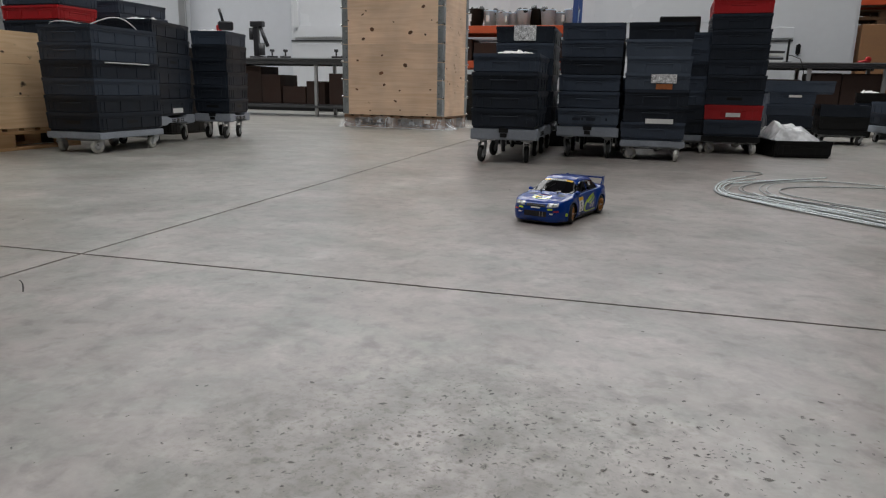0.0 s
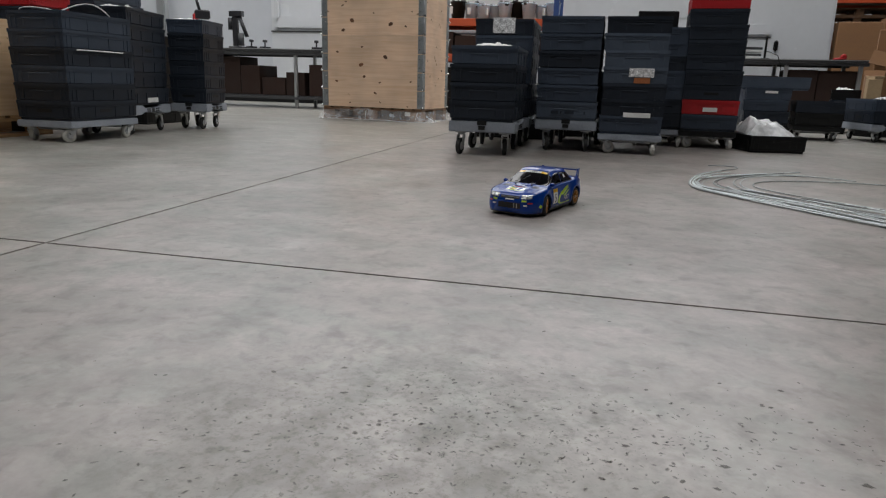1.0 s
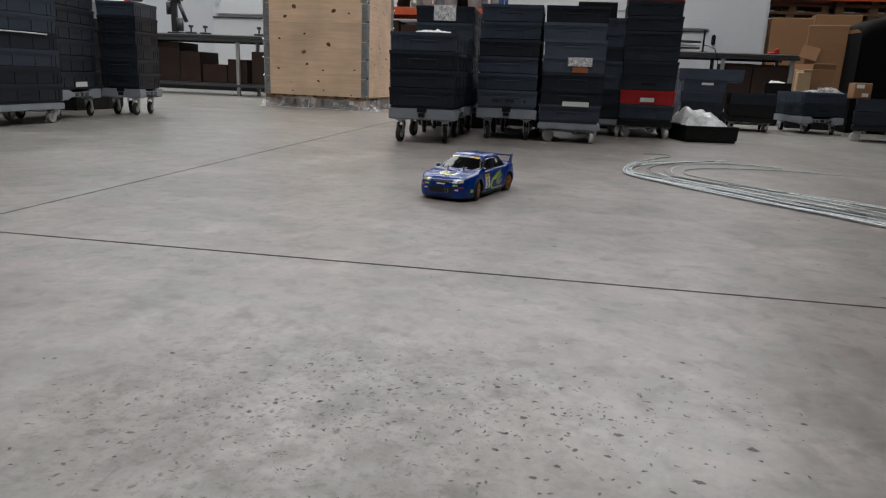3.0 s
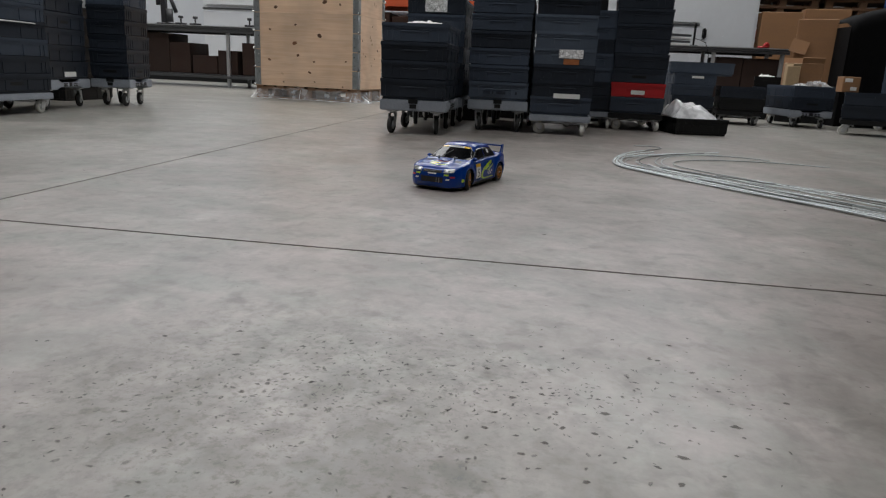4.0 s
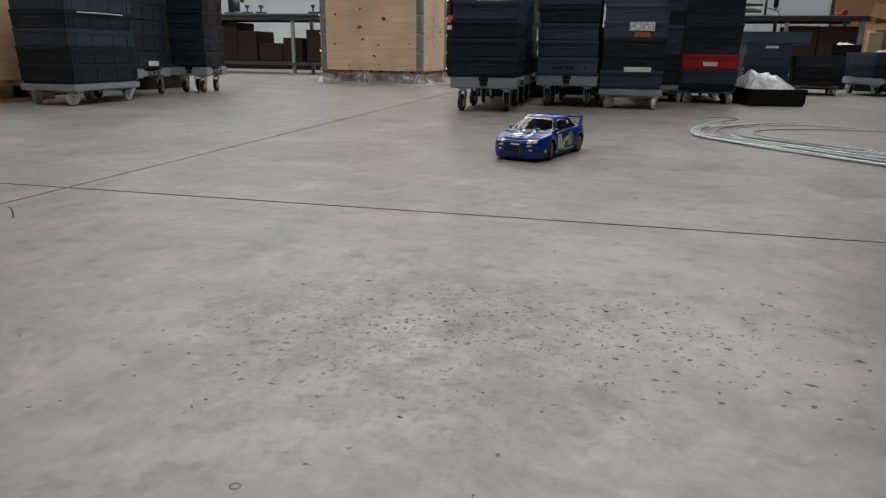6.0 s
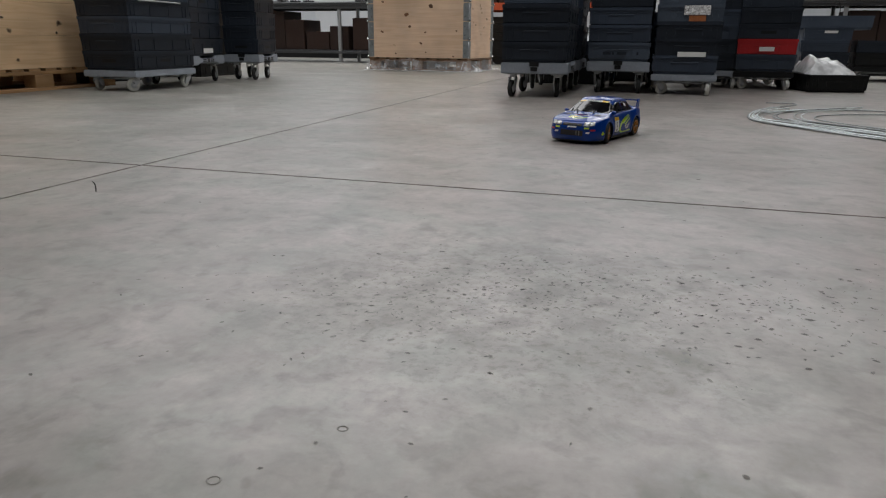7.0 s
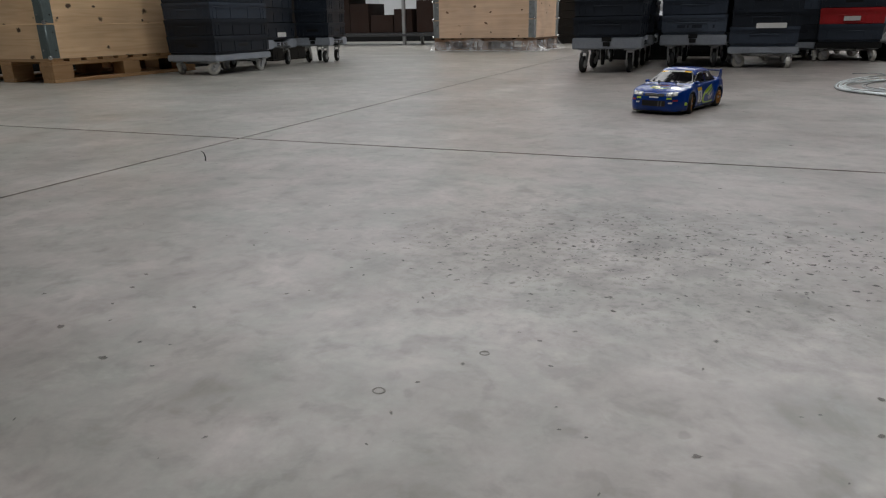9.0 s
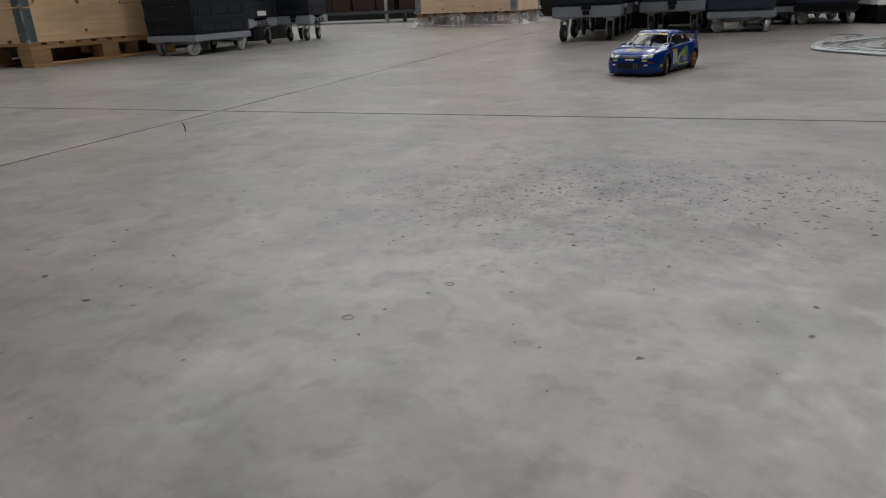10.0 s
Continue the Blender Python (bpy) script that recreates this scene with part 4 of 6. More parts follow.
bL3, cL3, zL3, tL3 = stack((-3.896, 4.453), 20.0, ["dark-hole-half", "dark-half", "dark-half", "dark-half", "dark-half", "mid-half"], True, 29, half=True, pitch=0.106)
bL0, cL0, zL0, tL0 = stack((-5.235, 3.88), 8, ["dark", "dark", "dark", "dark", "mid", "dark", "dark", "dark", "red", "mid", "mid"], None, 31, face=1, pitch=0.114)
bL00, cL00, zL00, tL00 = stack((-5.17, 4.48), 8, ["dark", "mid", "dark", "dark", "mid", "dark", "dark", "mid", "mid", "mid"], None, 33, pitch=0.113)

# Black stacks added to close the bright gaps between the left stacks.
stack((-4.67, 4.51), 10, ["black"] * 7, None, 51)
stack((-4.65, 3.41), 10, ["black"], None, 52)
# Low black stacks added to close the row behind and darken the dolly gaps.
for k, (x, y) in enumerate(((-1.52, 5.55), (-1.10, 6.20), (-0.56, 6.55))):
    stack((x, y), 12, ["black", "black", "dark"], None, 71 + k, face=1)
# Black boxes added in the low rack to fill its dark lower part.
for k, s in enumerate((2.30, 2.95)):
    q = HALL @ Vector((s, 0.26, 0))
    stack((q.x, q.y), 11.5, ["black"] * 6, None, 81 + k, face=1)
# Black boxes under the leaning carton.
stack((1.505, 8.64), -6, ["black", "black", "black"], None, 57, face=1)
# Single boxes added behind the right-hand dollies to block the bright floor beyond.
for k, (x, y) in enumerate(((0.20, 8.75), (0.86, 8.86))):
    stack((x, y), 12, ["black"], None, 61 + k, face=1)
# Low stacks added on the floor behind the near crate, hidden above its edge.
for k, y in enumerate((1.75, 2.40, 3.05)):
    stack((-5.50 + 0.03 * k, y), 9, ["black", "dark", "dark", "dark"], None, 41 + k, pitch=0.115)
    stack((-5.96 + 0.03 * k, y), 9, ["black", "dark", "dark", "dark"], None, 45 + k, pitch=0.115)


# ---- loose things on the stacks ----
def ribbon(pts, r, name, mat, label, category, seg=6):
    """A bent cable or strip through a few points."""
    cu = bpy.data.curves.new(name, "CURVE")
    cu.dimensions, cu.bevel_depth, cu.bevel_resolution, cu.resolution_u = "3D", r, 2, 6
    sp = cu.splines.new("NURBS")
    sp.points.add(len(pts) - 1)
    for q, p in zip(sp.points, pts):
        q.co = (*p, 1)
    sp.use_endpoint_u, sp.order_u = True, min(4, len(pts))
    cu.materials.append(mat)
    tmp = new(name, cu)
    me = bpy.data.meshes.new_from_object(tmp.evaluated_get(bpy.context.evaluated_depsgraph_get()))
    bpy.data.objects.remove(tmp)
    ob = new(name, me)
    return tagged(ob, label, category)


def on(c, turn, z):
    return pose(c.x, c.y, z, 0, 0, turn)


def world_pts(m, pts):
    return [m @ Vector(p) for p in pts]


top = on(cL1, tL1, zL1 + 0.012)
ribbon(world_pts(top, [(-0.19, -0.2, 0.005), (-0.12, -0.28, 0.03), (0.0, -0.25, 0.03), (0.1, -0.22, 0.0)]), 0.004, "cable", M_PAPER, "white cable lying over a box", "cable")
ribbon(world_pts(top, [(-0.02, -0.1, 0.0), (0.05, 0.0, 0.07), (0.12, 0.1, 0.09), (0.16, 0.13, 0.02), (0.15, 0.18, 0.0)]), 0.004, "cable", M_PAPER, "white cable looping over a box", "cable")
ribbon(world_pts(on(cL1, tL1, 0.13 + 4 * 0.105), [(0.203, -0.2, 0.004), (0.212, -0.05, 0.006), (0.206, 0.15, 0.004), (0.203, 0.2, 0.003)]), 0.004, "strap", M_PAPER, "pale film strip caught between boxes", "strip")


def crumpled(m, sx, sy, h, mat, name, label, category, seed, peaks=5, span=(-0.7, 0.7), crease_by=1.0):
    """A heap of crumpled film or paper."""
    rng = random.Random(seed)
    hills = [(rng.uniform(*span), rng.uniform(-0.7, 0.7), rng.uniform(0.4, 1.0), rng.uniform(0.25, 0.5)) for _ in range(peaks)]
    bm = B()
    n = 26
    grid = []
    for i in range(n + 1):
        row = []
        for j in range(n + 1):
            u, v = i / n * 2 - 1, j / n * 2 - 1
            z = sum(a * math.exp(-((u - x) ** 2 + (v - y) ** 2) / (2 * s * s)) for x, y, a, s in hills)
            z = 1.1 * math.tanh(z)
            z *= max(0.0, 1 - max(abs(u), abs(v)) ** 6)
            crease = noise.noise(Vector((u * 5, v * 5, seed))) * 0.35 + abs(noise.noise(Vector((u * 9, v * 9, seed + 4)))) * 0.3
            row.append(bm.verts.new((u * sx / 2 + noise.noise(Vector((u * 4, v * 4, seed + 9))) * 0.03 * sx, v * sy / 2, max(0.001, h * (0.6 * z + crease_by * crease * min(1, z + 0.2))))))
        grid.append(row)
    for i in range(n):
        for j in range(n):
            bm.faces.new((grid[i][j], grid[i + 1][j], grid[i + 1][j + 1], grid[i][j + 1]))
    base = [bm.verts.new((x, y, -0.002)) for x, y in ((-sx / 2, -sy / 2), (sx / 2, -sy / 2), (sx / 2, sy / 2), (-sx / 2, sy / 2))]
    bm.faces.new(base[::-1])
    return solid(name, bm, mat, m, label, category)


def draped(m, sx, sy, h, mat, name, label, category, seed):
    """A sheet of film slumped over its own folds: high at one end, sloping away in long creases."""
    bm = B()
    n = 44
    grid = []
    for i in range(n + 1):
        row = []
        for j in range(n + 1):
            u, v = i / n, j / n
            w = noise.noise(Vector((u * 2, v * 2, seed))) * 0.12
            fall = max(0.0, 1 - max(0.0, u + w) ** 1.25) * (0.55 + 0.45 * math.sin(math.pi * min(1.0, v + 0.15)))
            lobe = 0.5 * math.exp(-((u - 0.65) / 0.3) ** 2 - ((v - 0.4) / 0.6) ** 2)
            fold = 1 - abs(math.sin(5.5 * (v + 0.35 * u) + 2.2 * noise.noise(Vector((u * 2.5, v * 1.5, seed + 3)))))
            fold2 = 1 - abs(math.sin(13 * (v - 0.5 * u) + 3 * noise.noise(Vector((u * 4, v * 3, seed + 6)))))
            edge = min(1.0, 6 * min(u + 0.04, 1 - u, v + 0.03, 1 - v))
            z = h * edge * (0.66 * fall + 0.6 * lobe * (1 - 0.5 * fall) + 0.13 * fold * (0.4 + fall) + 0.07 * fold2)
            row.append(bm.verts.new(((u - 0.5) * sx + 0.02 * noise.noise(Vector((u * 5, v * 5, seed + 8))), (v - 0.5) * sy, max(0.0, z))))
        grid.append(row)
    for i in range(n):
        for j in range(n):
            bm.faces.new((grid[i][j], grid[i + 1][j], grid[i + 1][j + 1], grid[i][j + 1])).smooth = True
    return solid(name, bm, mat, m, label, category)


crumpled(on(cA, tA, zA + 0.004) @ pose(0.02, 0.05, 0), 0.3, 0.4, 0.05, M_PAPER, "packing_film", "white crumpled packing pieces inside a box", "packaging", 3)
crumpled(on(cL3, tL3, zL3 + 0.0) @ pose(-0.05, 0.0, 0), 0.26, 0.36, 0.04, M_BAG, "plastic_bag", "crumpled clear plastic bag on a box", "bag", 5)
crumpled(on(cL2, tL2, zL2 - 0.01) @ pose(0.0, -0.05, 0), 0.32, 0.4, 0.06, M_BAG, "plastic_bag", "crumpled clear plastic bag in a box", "bag", 6)
crumpled(on(cF2, tF2, zF2 - 0.01), 0.24, 0.3, 0.055, M_PAPER, "packing_paper", "white paper scraps in a box", "packaging", 8)
crumpled(on(cA2, tA2, zA2 - 0.01), 0.36, 0.5, 0.06, M_PAPER, "packing_paper", "white paper scraps in a box", "packaging", 12)
# Black flat case on stack C.
bm = B()
box(bm, -0.15, 0.15, -0.02, 0.02, -0.078, 0.075)
solid("flat_case", bevel(bm, 0.006), M_BLACK, on(cC2, tC2, zC2 + 0.03) @ pose(-0.06, 0, 0.05), "black flat case on a box", "case")
# Hand tool with red handle and dark top on stack L3.
t = thing("hand_tool", on(cL3, tL3, zL3 + 0.02) @ pose(0.02, 0.1, 0.0, 0, 0, 30), "dark hand tool with red grip on a box", "tool")
bm = B()
box(bm, -0.06, 0.06, -0.04, 0.04, 0.02, 0.09)
part("body", bevel(bm, 0.01), M_TOOL, t)
bm = B()
box(bm, -0.075, -0.035, -0.03, 0.03, 0.0, 0.06)
part("grip", bevel(bm, 0.008), M_REDPAINT, t, "red grip")
bm = B()
rod(bm, (-0.02, 0, 0.09), (-0.045, 0, 0.19), 0.012)
part("lever", bm, M_TOOL, t)

# Cartons and film on the right-hand dollies.
gtop = on(cG, tG, zG + 0.012)
carton(0.045, 0.12, 0.0, 0.33, 0.22, 0.22, -16, M_CARD, "open cardboard box with flaps on stacking boxes", "cartons on the dollies", True, gtop)
crumpled(gtop @ pose(0.10, -0.13, 0), 0.24, 0.16, 0.065, M_LOOSE, "plastic_film", "crumpled clear film beside a carton", "film", 21)
carton(-0.125, -0.04, 0.0, 0.12, 0.10, 0.185, -10, M_PALECARD, "pale open cardboard box on stacking boxes", "cartons on the dollies", True, gtop)
crumpled(gtop @ pose(-0.12, -0.20, 0), 0.12, 0.14, 0.03, M_LOOSE, "plastic_film", "crumpled clear film on a box", "film", 22)
small = carton(0.0, 0.0, 0.0, 0.14, 0.14, 0.13, 10, M_CARD, "small cardboard box with white labels on stacking boxes", "cartons on the dollies", False, pose(1.60, 7.16, zH + 0.012))
for x, z, w, h in ((-0.025, 0.10, 0.06, 0.03), (0.02, 0.03, 0.05, 0.03)):
    bm = B()
    box(bm, x - w / 2, x + w / 2, -0.0735, -0.0712, z - h / 2, z + h / 2)
    part("label", bm, M_PAPER, small, "white paper label")


# ---- wooden crates: pallets with stacked collars ----
CL, CW, CH = 1.20, 0.80, 0.20
PALH = 0.138


def make_pallet(m, label, mat=None, mat_y=None, CL=CL):
    mat, mat_y = mat or M_PINE, mat_y or M_PINE_Y
    t = thing("wooden_pallet", m, label, "pallet")
    rows = ((0.0, 0.1), (CW / 2 - 0.05, CW / 2 + 0.05), (CW - 0.1, CW))
    for y0, y1 in rows:
        bm = B()
        box(bm, 0, CL, y0, y1, 0.0, 0.02)
        part("bottom_board", bevel(bm, 0.002), mat, t)
        bm = B()
        box(bm, 0, CL, y0, y1, 0.1005, 0.1215)
        part("stringer", bevel(bm, 0.002), mat, t)
        for x0 in (0.0, CL / 2 - 0.07, CL - 0.14):
            bm = B()
            box(bm, x0, x0 + 0.14, y0, y1, 0.0205, 0.1)
            part("block", bevel(bm, 0.002), mat, t)
    n = 10
    for k in range(n):
        bm = B()
        x = k * (CL - 0.085) / (n - 1)
        box(bm, x, x + 0.085, 0, CW, 0.122, PALH)
        part("deck_board", bevel(bm, 0.0015), mat_y, t)
    # Unseen dark sheet, added to keep light from falling through the deck gaps.
    bm = B()
    box(bm, 0.024, CL - 0.024, 0.024, CW - 0.024, PALH + 0.0005, PALH + 0.006)
    part("base_sheet", bm, M_CARD_SHADE, t, "added dark sheet that blocks light through the deck boards")
    return t


def make_collar(m, label, mat, mat_y, group, CL, levels, steel, CH=CH):
    """One collar: four boards, hinged steel corners, a pair of bolts at each corner."""
    t = thing("pallet_collar", m, label, "crate collar", group)
    th, h = 0.02, CH * levels - 0.0012
    for y in (0.0, CW - th):
        bm = B()
        box(bm, 0, CL, y, y + th, 0, h)
        part("board", bevel(bm, 0.0015), mat, t)
    for x in (0.0, CL - th):
        bm = B()
        box(bm, x, x + th, th + 0.0005, CW - th - 0.0005, 0, h)
        part("board", bevel(bm, 0.0015), mat_y, t)
    for cx, cy, sx, sy in ((0, 0, 1, 1), (CL, 0, -1, 1), (CL, CW, -1, -1), (0, CW, 1, -1)):
        for lev in range(levels):
            z0, z1 = lev * CH, (lev + 1) * CH - 0.0012
            bm = B()
            x0, x1 = sorted((cx - sx * 0.003, cx + sx * 0.062))
            y0, y1 = sorted((cy - sy * 0.003, cy - sy * 0.0005))
            box(bm, x0, x1, y0, y1, z0 + 0.004, z1 - 0.004)
            x0, x1 = sorted((cx - sx * 0.003, cx - sx * 0.0005))
            y0, y1 = sorted((cy + sy * 0.0, cy + sy * 0.062))
            box(bm, x0, x1, y0, y1, z0 + 0.004, z1 - 0.004)
            rod(bm, (cx - sx * 0.003, cy - sy * 0.003, z0 + 0.004), (cx - sx * 0.003, cy - sy * 0.003, z1 - 0.004), 0.006, 8)
            hinge = part("corner_hinge", bm, steel, t, "galvanised steel corner hinge")
            for z in (z0 + 0.05, z0 + CH - 0.05):
                bm = B()
                rod(bm, (cx + sx * 0.042, cy - sy * 0.002, z), (cx + sx * 0.042, cy - sy * 0.006, z), 0.005, 8)
                part("rivet", bm, M_BOLT, hinge, "bright rivet")
                bm = B()
                rod(bm, (cx - sx * 0.002, cy + sy * 0.042, z), (cx - sx * 0.006, cy + sy * 0.042, z), 0.005, 8)
                part("rivet", bm, M_BOLT, hinge, "bright rivet")
            bm = B()
            rod(bm, (cx + sx * 0.004, cy - sy * 0.004, z0 + 0.008), (cx - sx * 0.017, cy - sy * 0.017, z0 + 0.008), 0.011, 10)
            part("bolt", bm, M_BOLT, hinge, "bright bolt head")
    return t


def make_crate(m, collars, label, mat, mat_y, group, pal=(None, None), length=CL, levels=1, steel=None):
    make_pallet(m, "pine pallet under " + label, *pal, length)
    first = make_collar(m @ pose(0, 0, PALH + 0.001), label, mat, mat_y, group, length, levels, steel or M_HINGE)
    for k in range(1, collars):
        copy_thing(first, m @ pose(random.uniform(-0.001, 0.001), random.uniform(-0.001, 0.001), PALH + 0.001 + k * CH * levels))


LEFT_CRATE = pose(-3.93, 2.27, 0, 0, 0, 101)
make_crate(LEFT_CRATE, 3, "yellow pine pallet collar with steel hinges", M_PINE, M_PINE_Y, "collars of the low crate", (M_PALLETPINE, M_PALLETPINE_Y))
FAR_L, FAR_H = 1.20, 0.191
FAR_CRATE = pose(-4.219, 6.788, 0, 0, 0, 6.2)
make_pallet(FAR_CRATE, "dark pine pallet under the tall plywood crate", M_PALLET, M_PALLET, FAR_L)
# Knots of each section's front: along, up, width in mm; then those of its side.
KNOTS = [([(0.47, 0.455, 38), (0.76, 0.54, 34), (0.506, 0.33, 24), (0.168, 0.275, 26), (0.695, 0.27, 18), (0.642, 0.155, 26), (0.181, 0.59, 20), (0.482, 0.645, 18), (1.06, 0.285, 16),
           (0.333, 0.045, 14), (0.70, 0.06, 12), (1.025, 0.02, 12)], [(0.22, 0.35, 18), (0.50, 0.33, 16), (0.60, 0.42, 26), (0.12, 0.51, 16), (0.42, 0.67, 16)]),
         ([(0.362, 0.155, 34), (0.253, 0.055, 28), (0.82, 0.118, 36), (0.993, 0.095, 18), (0.248, 0.312, 22), (0.288, 0.35, 16), (0.967, 0.38, 26), (0.62, 0.23, 14), (0.07, 0.252, 14), (1.065, 0.24, 12)],
          [(0.22, 0.18, 16), (0.55, 0.3, 18), (0.38, 0.5, 20)])]
rng = random.Random(77)
for lev, (front, side) in enumerate(KNOTS):
    section = make_collar(FAR_CRATE @ pose(0, 0, PALH + 0.001 + lev * FAR_H * 4), "pale knotty plywood crate wall section with steel corners", M_PALE, M_PALE_Y, "sections of the tall crate", FAR_L, 4, M_GALV, FAR_H)
    for along, up, w, on_side in [(*k, False) for k in front] + [(*k, True) for k in side]:
        bm = B()
        n, r = 12, w * 0.00078
        lean, flat = rng.uniform(-0.5, 0.5), rng.uniform(0.5, 0.85)
        loops = []
        for q, o in ((1.0, 0.0002), (0.8, 0.0009), (0.45, 0.0011)):
            ring = []
            for k in range(n):
                c, e = q * r * math.cos(k * math.tau / n) * rng.uniform(0.85, 1.15), q * r * flat * math.sin(k * math.tau / n)
                u, v = c * math.cos(lean) - e * math.sin(lean), c * math.sin(lean) + e * math.cos(lean)
                ring.append(bm.verts.new((FAR_L + o, along + u, up + v) if on_side else (along + u, -o, up + v)))
            loops.append(ring)
        for lo, hi in zip(loops, loops[1:]):
            for k in range(n):
                bm.faces.new((lo[k], lo[(k + 1) % n], hi[(k + 1) % n], hi[k]))
        bm.faces.new(loops[-1])
        part("knot", bm, M_KNOT, section, "dark brown knot")

# Torn stretch film round the foot of the tall crate.
bm = B()
per = [(-0.012, -0.012), (FAR_L + 0.012, -0.012), (FAR_L + 0.012, CW + 0.012)]
rows = []
for (x0, y0), (x1, y1), n in ((per[0], per[1], 60), (per[1], per[2], 40)):
    for k in range(n + (1 if n == 40 else 0)):
        q = k / n
        x, y = x0 + (x1 - x0) * q, y0 + (y1 - y0) * q
        nx, ny = (0, -1) if n == 60 else (1, 0)
        col = []
        for j in range(6):
            h = j / 5
            flare = 1 + 1.6 * math.exp(-((x - FAR_L) ** 2 + y ** 2) / 0.02) + 1.8 * math.exp(-(x ** 2 + y ** 2) / 0.015) + 1.5 * math.exp(-((x - FAR_L) ** 2 + (y - CW) ** 2) / 0.02)
            out = flare * (1 - h) ** 1.5 * (0.03 + 0.13 * abs(noise.noise(Vector((x * 6, y * 6, 1.0))))) + 0.012 * noise.noise(Vector((x * 20, y * 20, h * 3)))
            col.append(bm.verts.new((x + nx * max(out, 0.001), y + ny * max(out, 0.001), 0.003 + h * (0.11 + 0.04 * noise.noise(Vector((x * 5, y * 5, 7)))))))
        rows.append(col)
for a, b in zip(rows, rows[1:]):
    for j in range(5):
        bm.faces.new((a[j], b[j], b[j + 1], a[j + 1])).smooth = True
# The film's rolled hem and a few folds; white strips stand in for glints.
hem = [tuple(rows[k][0].co + Vector((0, 0, 0.003))) for k in range(0, len(rows), 3)]
folds = [[tuple(v.co + Vector((0.002, -0.004, 0.002))) for v in rows[k]] for k in (1, 3, 27, 57, 60, 62, 66, 98)]
wrap = solid("stretch_film", bm, M_WRAP, FAR_CRATE, "torn clear stretch film round the pallet foot", "plastic film")
for pts, r in [(hem, 0.0028)] + [(f[:3 + k % 4], 0.0014 + 0.0008 * (k % 3)) for k, f in enumerate(folds)]:
    fold = ribbon(pts, r, "film_fold", M_BAG, "white strip standing in for a glint on the film's folds", "")
    fold.parent = wrap

# ---- black tray with a clear bag in it, on the floor ----
tray = put_box("black", pose(0.331, 5.98, 0.0, 0, 0, 24))
tagged(tray, "low black plastic tray on the floor", "tray")
TR = pose(0.331, 5.98, 0.02, 0, 0, 24)
draped(TR @ pose(-0.01, -0.02, 0.072), 0.37, 0.54, 0.19, M_BAG, "plastic_bag", "large crumpled clear plastic bag slumped in the tray", "bag", 41)

# ---- wire offcuts on the floor ----
# Four hairpin bends from the outside in; the loose lengths lie between them.
BEND_OUTER = [(1.110, 2.537), (0.897, 2.732), (0.790, 2.830), (0.676, 2.901), (0.518, 3.041), (0.373, 3.145), (0.252, 3.265), (0.164, 3.343), (0.101, 3.412), (0.057, 3.538), (0.045, 3.736), (0.062, 4.009), (0.146, 4.203), (0.229, 4.354), (0.239, 4.468)]
BEND_WIDE = [(1.130, 2.617), (0.909, 2.797), (0.798, 2.886), (0.683, 2.982), (0.536, 3.133), (0.403, 3.231), (0.290, 3.309), (0.203, 3.389), (0.140, 3.468), (0.095, 3.569), (0.084, 3.730), (0.109, 3.884), (0.257, 4.089), (0.417, 4.240), (0.548, 4.427)]
BEND_MIDDLE = [(1.164, 2.742), (0.930, 2.912), (0.814, 2.996), (0.695, 3.103), (0.562, 3.236), (0.465, 3.319), (0.386, 3.383), (0.326, 3.457), (0.276, 3.529), (0.240, 3.680), (0.245, 3.867), (0.289, 4.050), (0.478, 4.259), (0.657, 4.259), (0.776, 4.172)]
BEND_INNER = [(1.168, 3.016), (0.974, 3.147), (0.878, 3.213), (0.787, 3.259), (0.678, 3.323), (0.576, 3.390), (0.499, 3.450), (0.426, 3.505), (0.358, 3.577), (0.318, 3.682), (0.332, 3.813), (0.398, 3.916), (0.608, 4.052), (0.883, 4.144), (1.046, 4.077)]
WIRE_TAIL = [(0.194, 4.509), (0.127, 4.489), (0.078, 4.457)]
BENDS = [[Vector(p) for p in q] for q in (BEND_OUTER, BEND_WIDE, BEND_MIDDLE, BEND_INNER)]
coil = thing("wire_bundle", pose(0, 0, 0), "loose bundle of bent galvanised wire lengths on the floor", "wire")
rng = random.Random(5)


def wire(f, begin, cut, r, stray=0.12, tail=(), lift=0.0):
    """One length: f is its place between the bends (0 the outermost, 3 the innermost)."""
    phase, lean = rng.uniform(0, 6.28), rng.uniform(-stray, stray)
    pts = []
    for i in range(begin, cut):
        g = min(max(f + lean * 2 * (0.5 - i / 14) + stray * 0.6 * math.sin(i * 0.9 + phase), 0.0), 3.0)
        k = min(int(g), 2)
        p = BENDS[k][i].lerp(BENDS[k + 1][i], g - k)
        pts.append((p.x, p.y, r + lift + rng.uniform(0, 0.004)))
    pts += [(x, y, r + lift + 0.001) for x, y in tail]
    w = ribbon(pts, r, "wire", M_WIRE_SHADOW if stray > 0.05 and rng.random() < 0.2 else M_WIRE, "", "")
    w.parent = coil


wire(0.0, 0, 15, 0.0032, 0.02, WIRE_TAIL)
wire(0.12, 0, 13, 0.0030, 0.05)
for k in range(7):
    wire(0.2 + 0.11 * k, rng.choice((0, 0, 0, 1, 2)), rng.choice((8, 9, 11, 12, 13)), rng.choice((0.0024, 0.0028, 0.0032)), 0.28, (), 0.003 * (k % 4))
wire(1.0, 0, 15, 0.0030, 0.04)
for k in range(9):
    wire(1.1 + 0.1 * k, rng.choice((0, 0, 0, 1, 2, 3)), rng.choice((8, 9, 12, 13, 14, 15)), rng.choice((0.0020, 0.0024, 0.0028)), 0.40, (), 0.003 * (k % 4))
wire(2.0, 0, 15, 0.0029, 0.04)
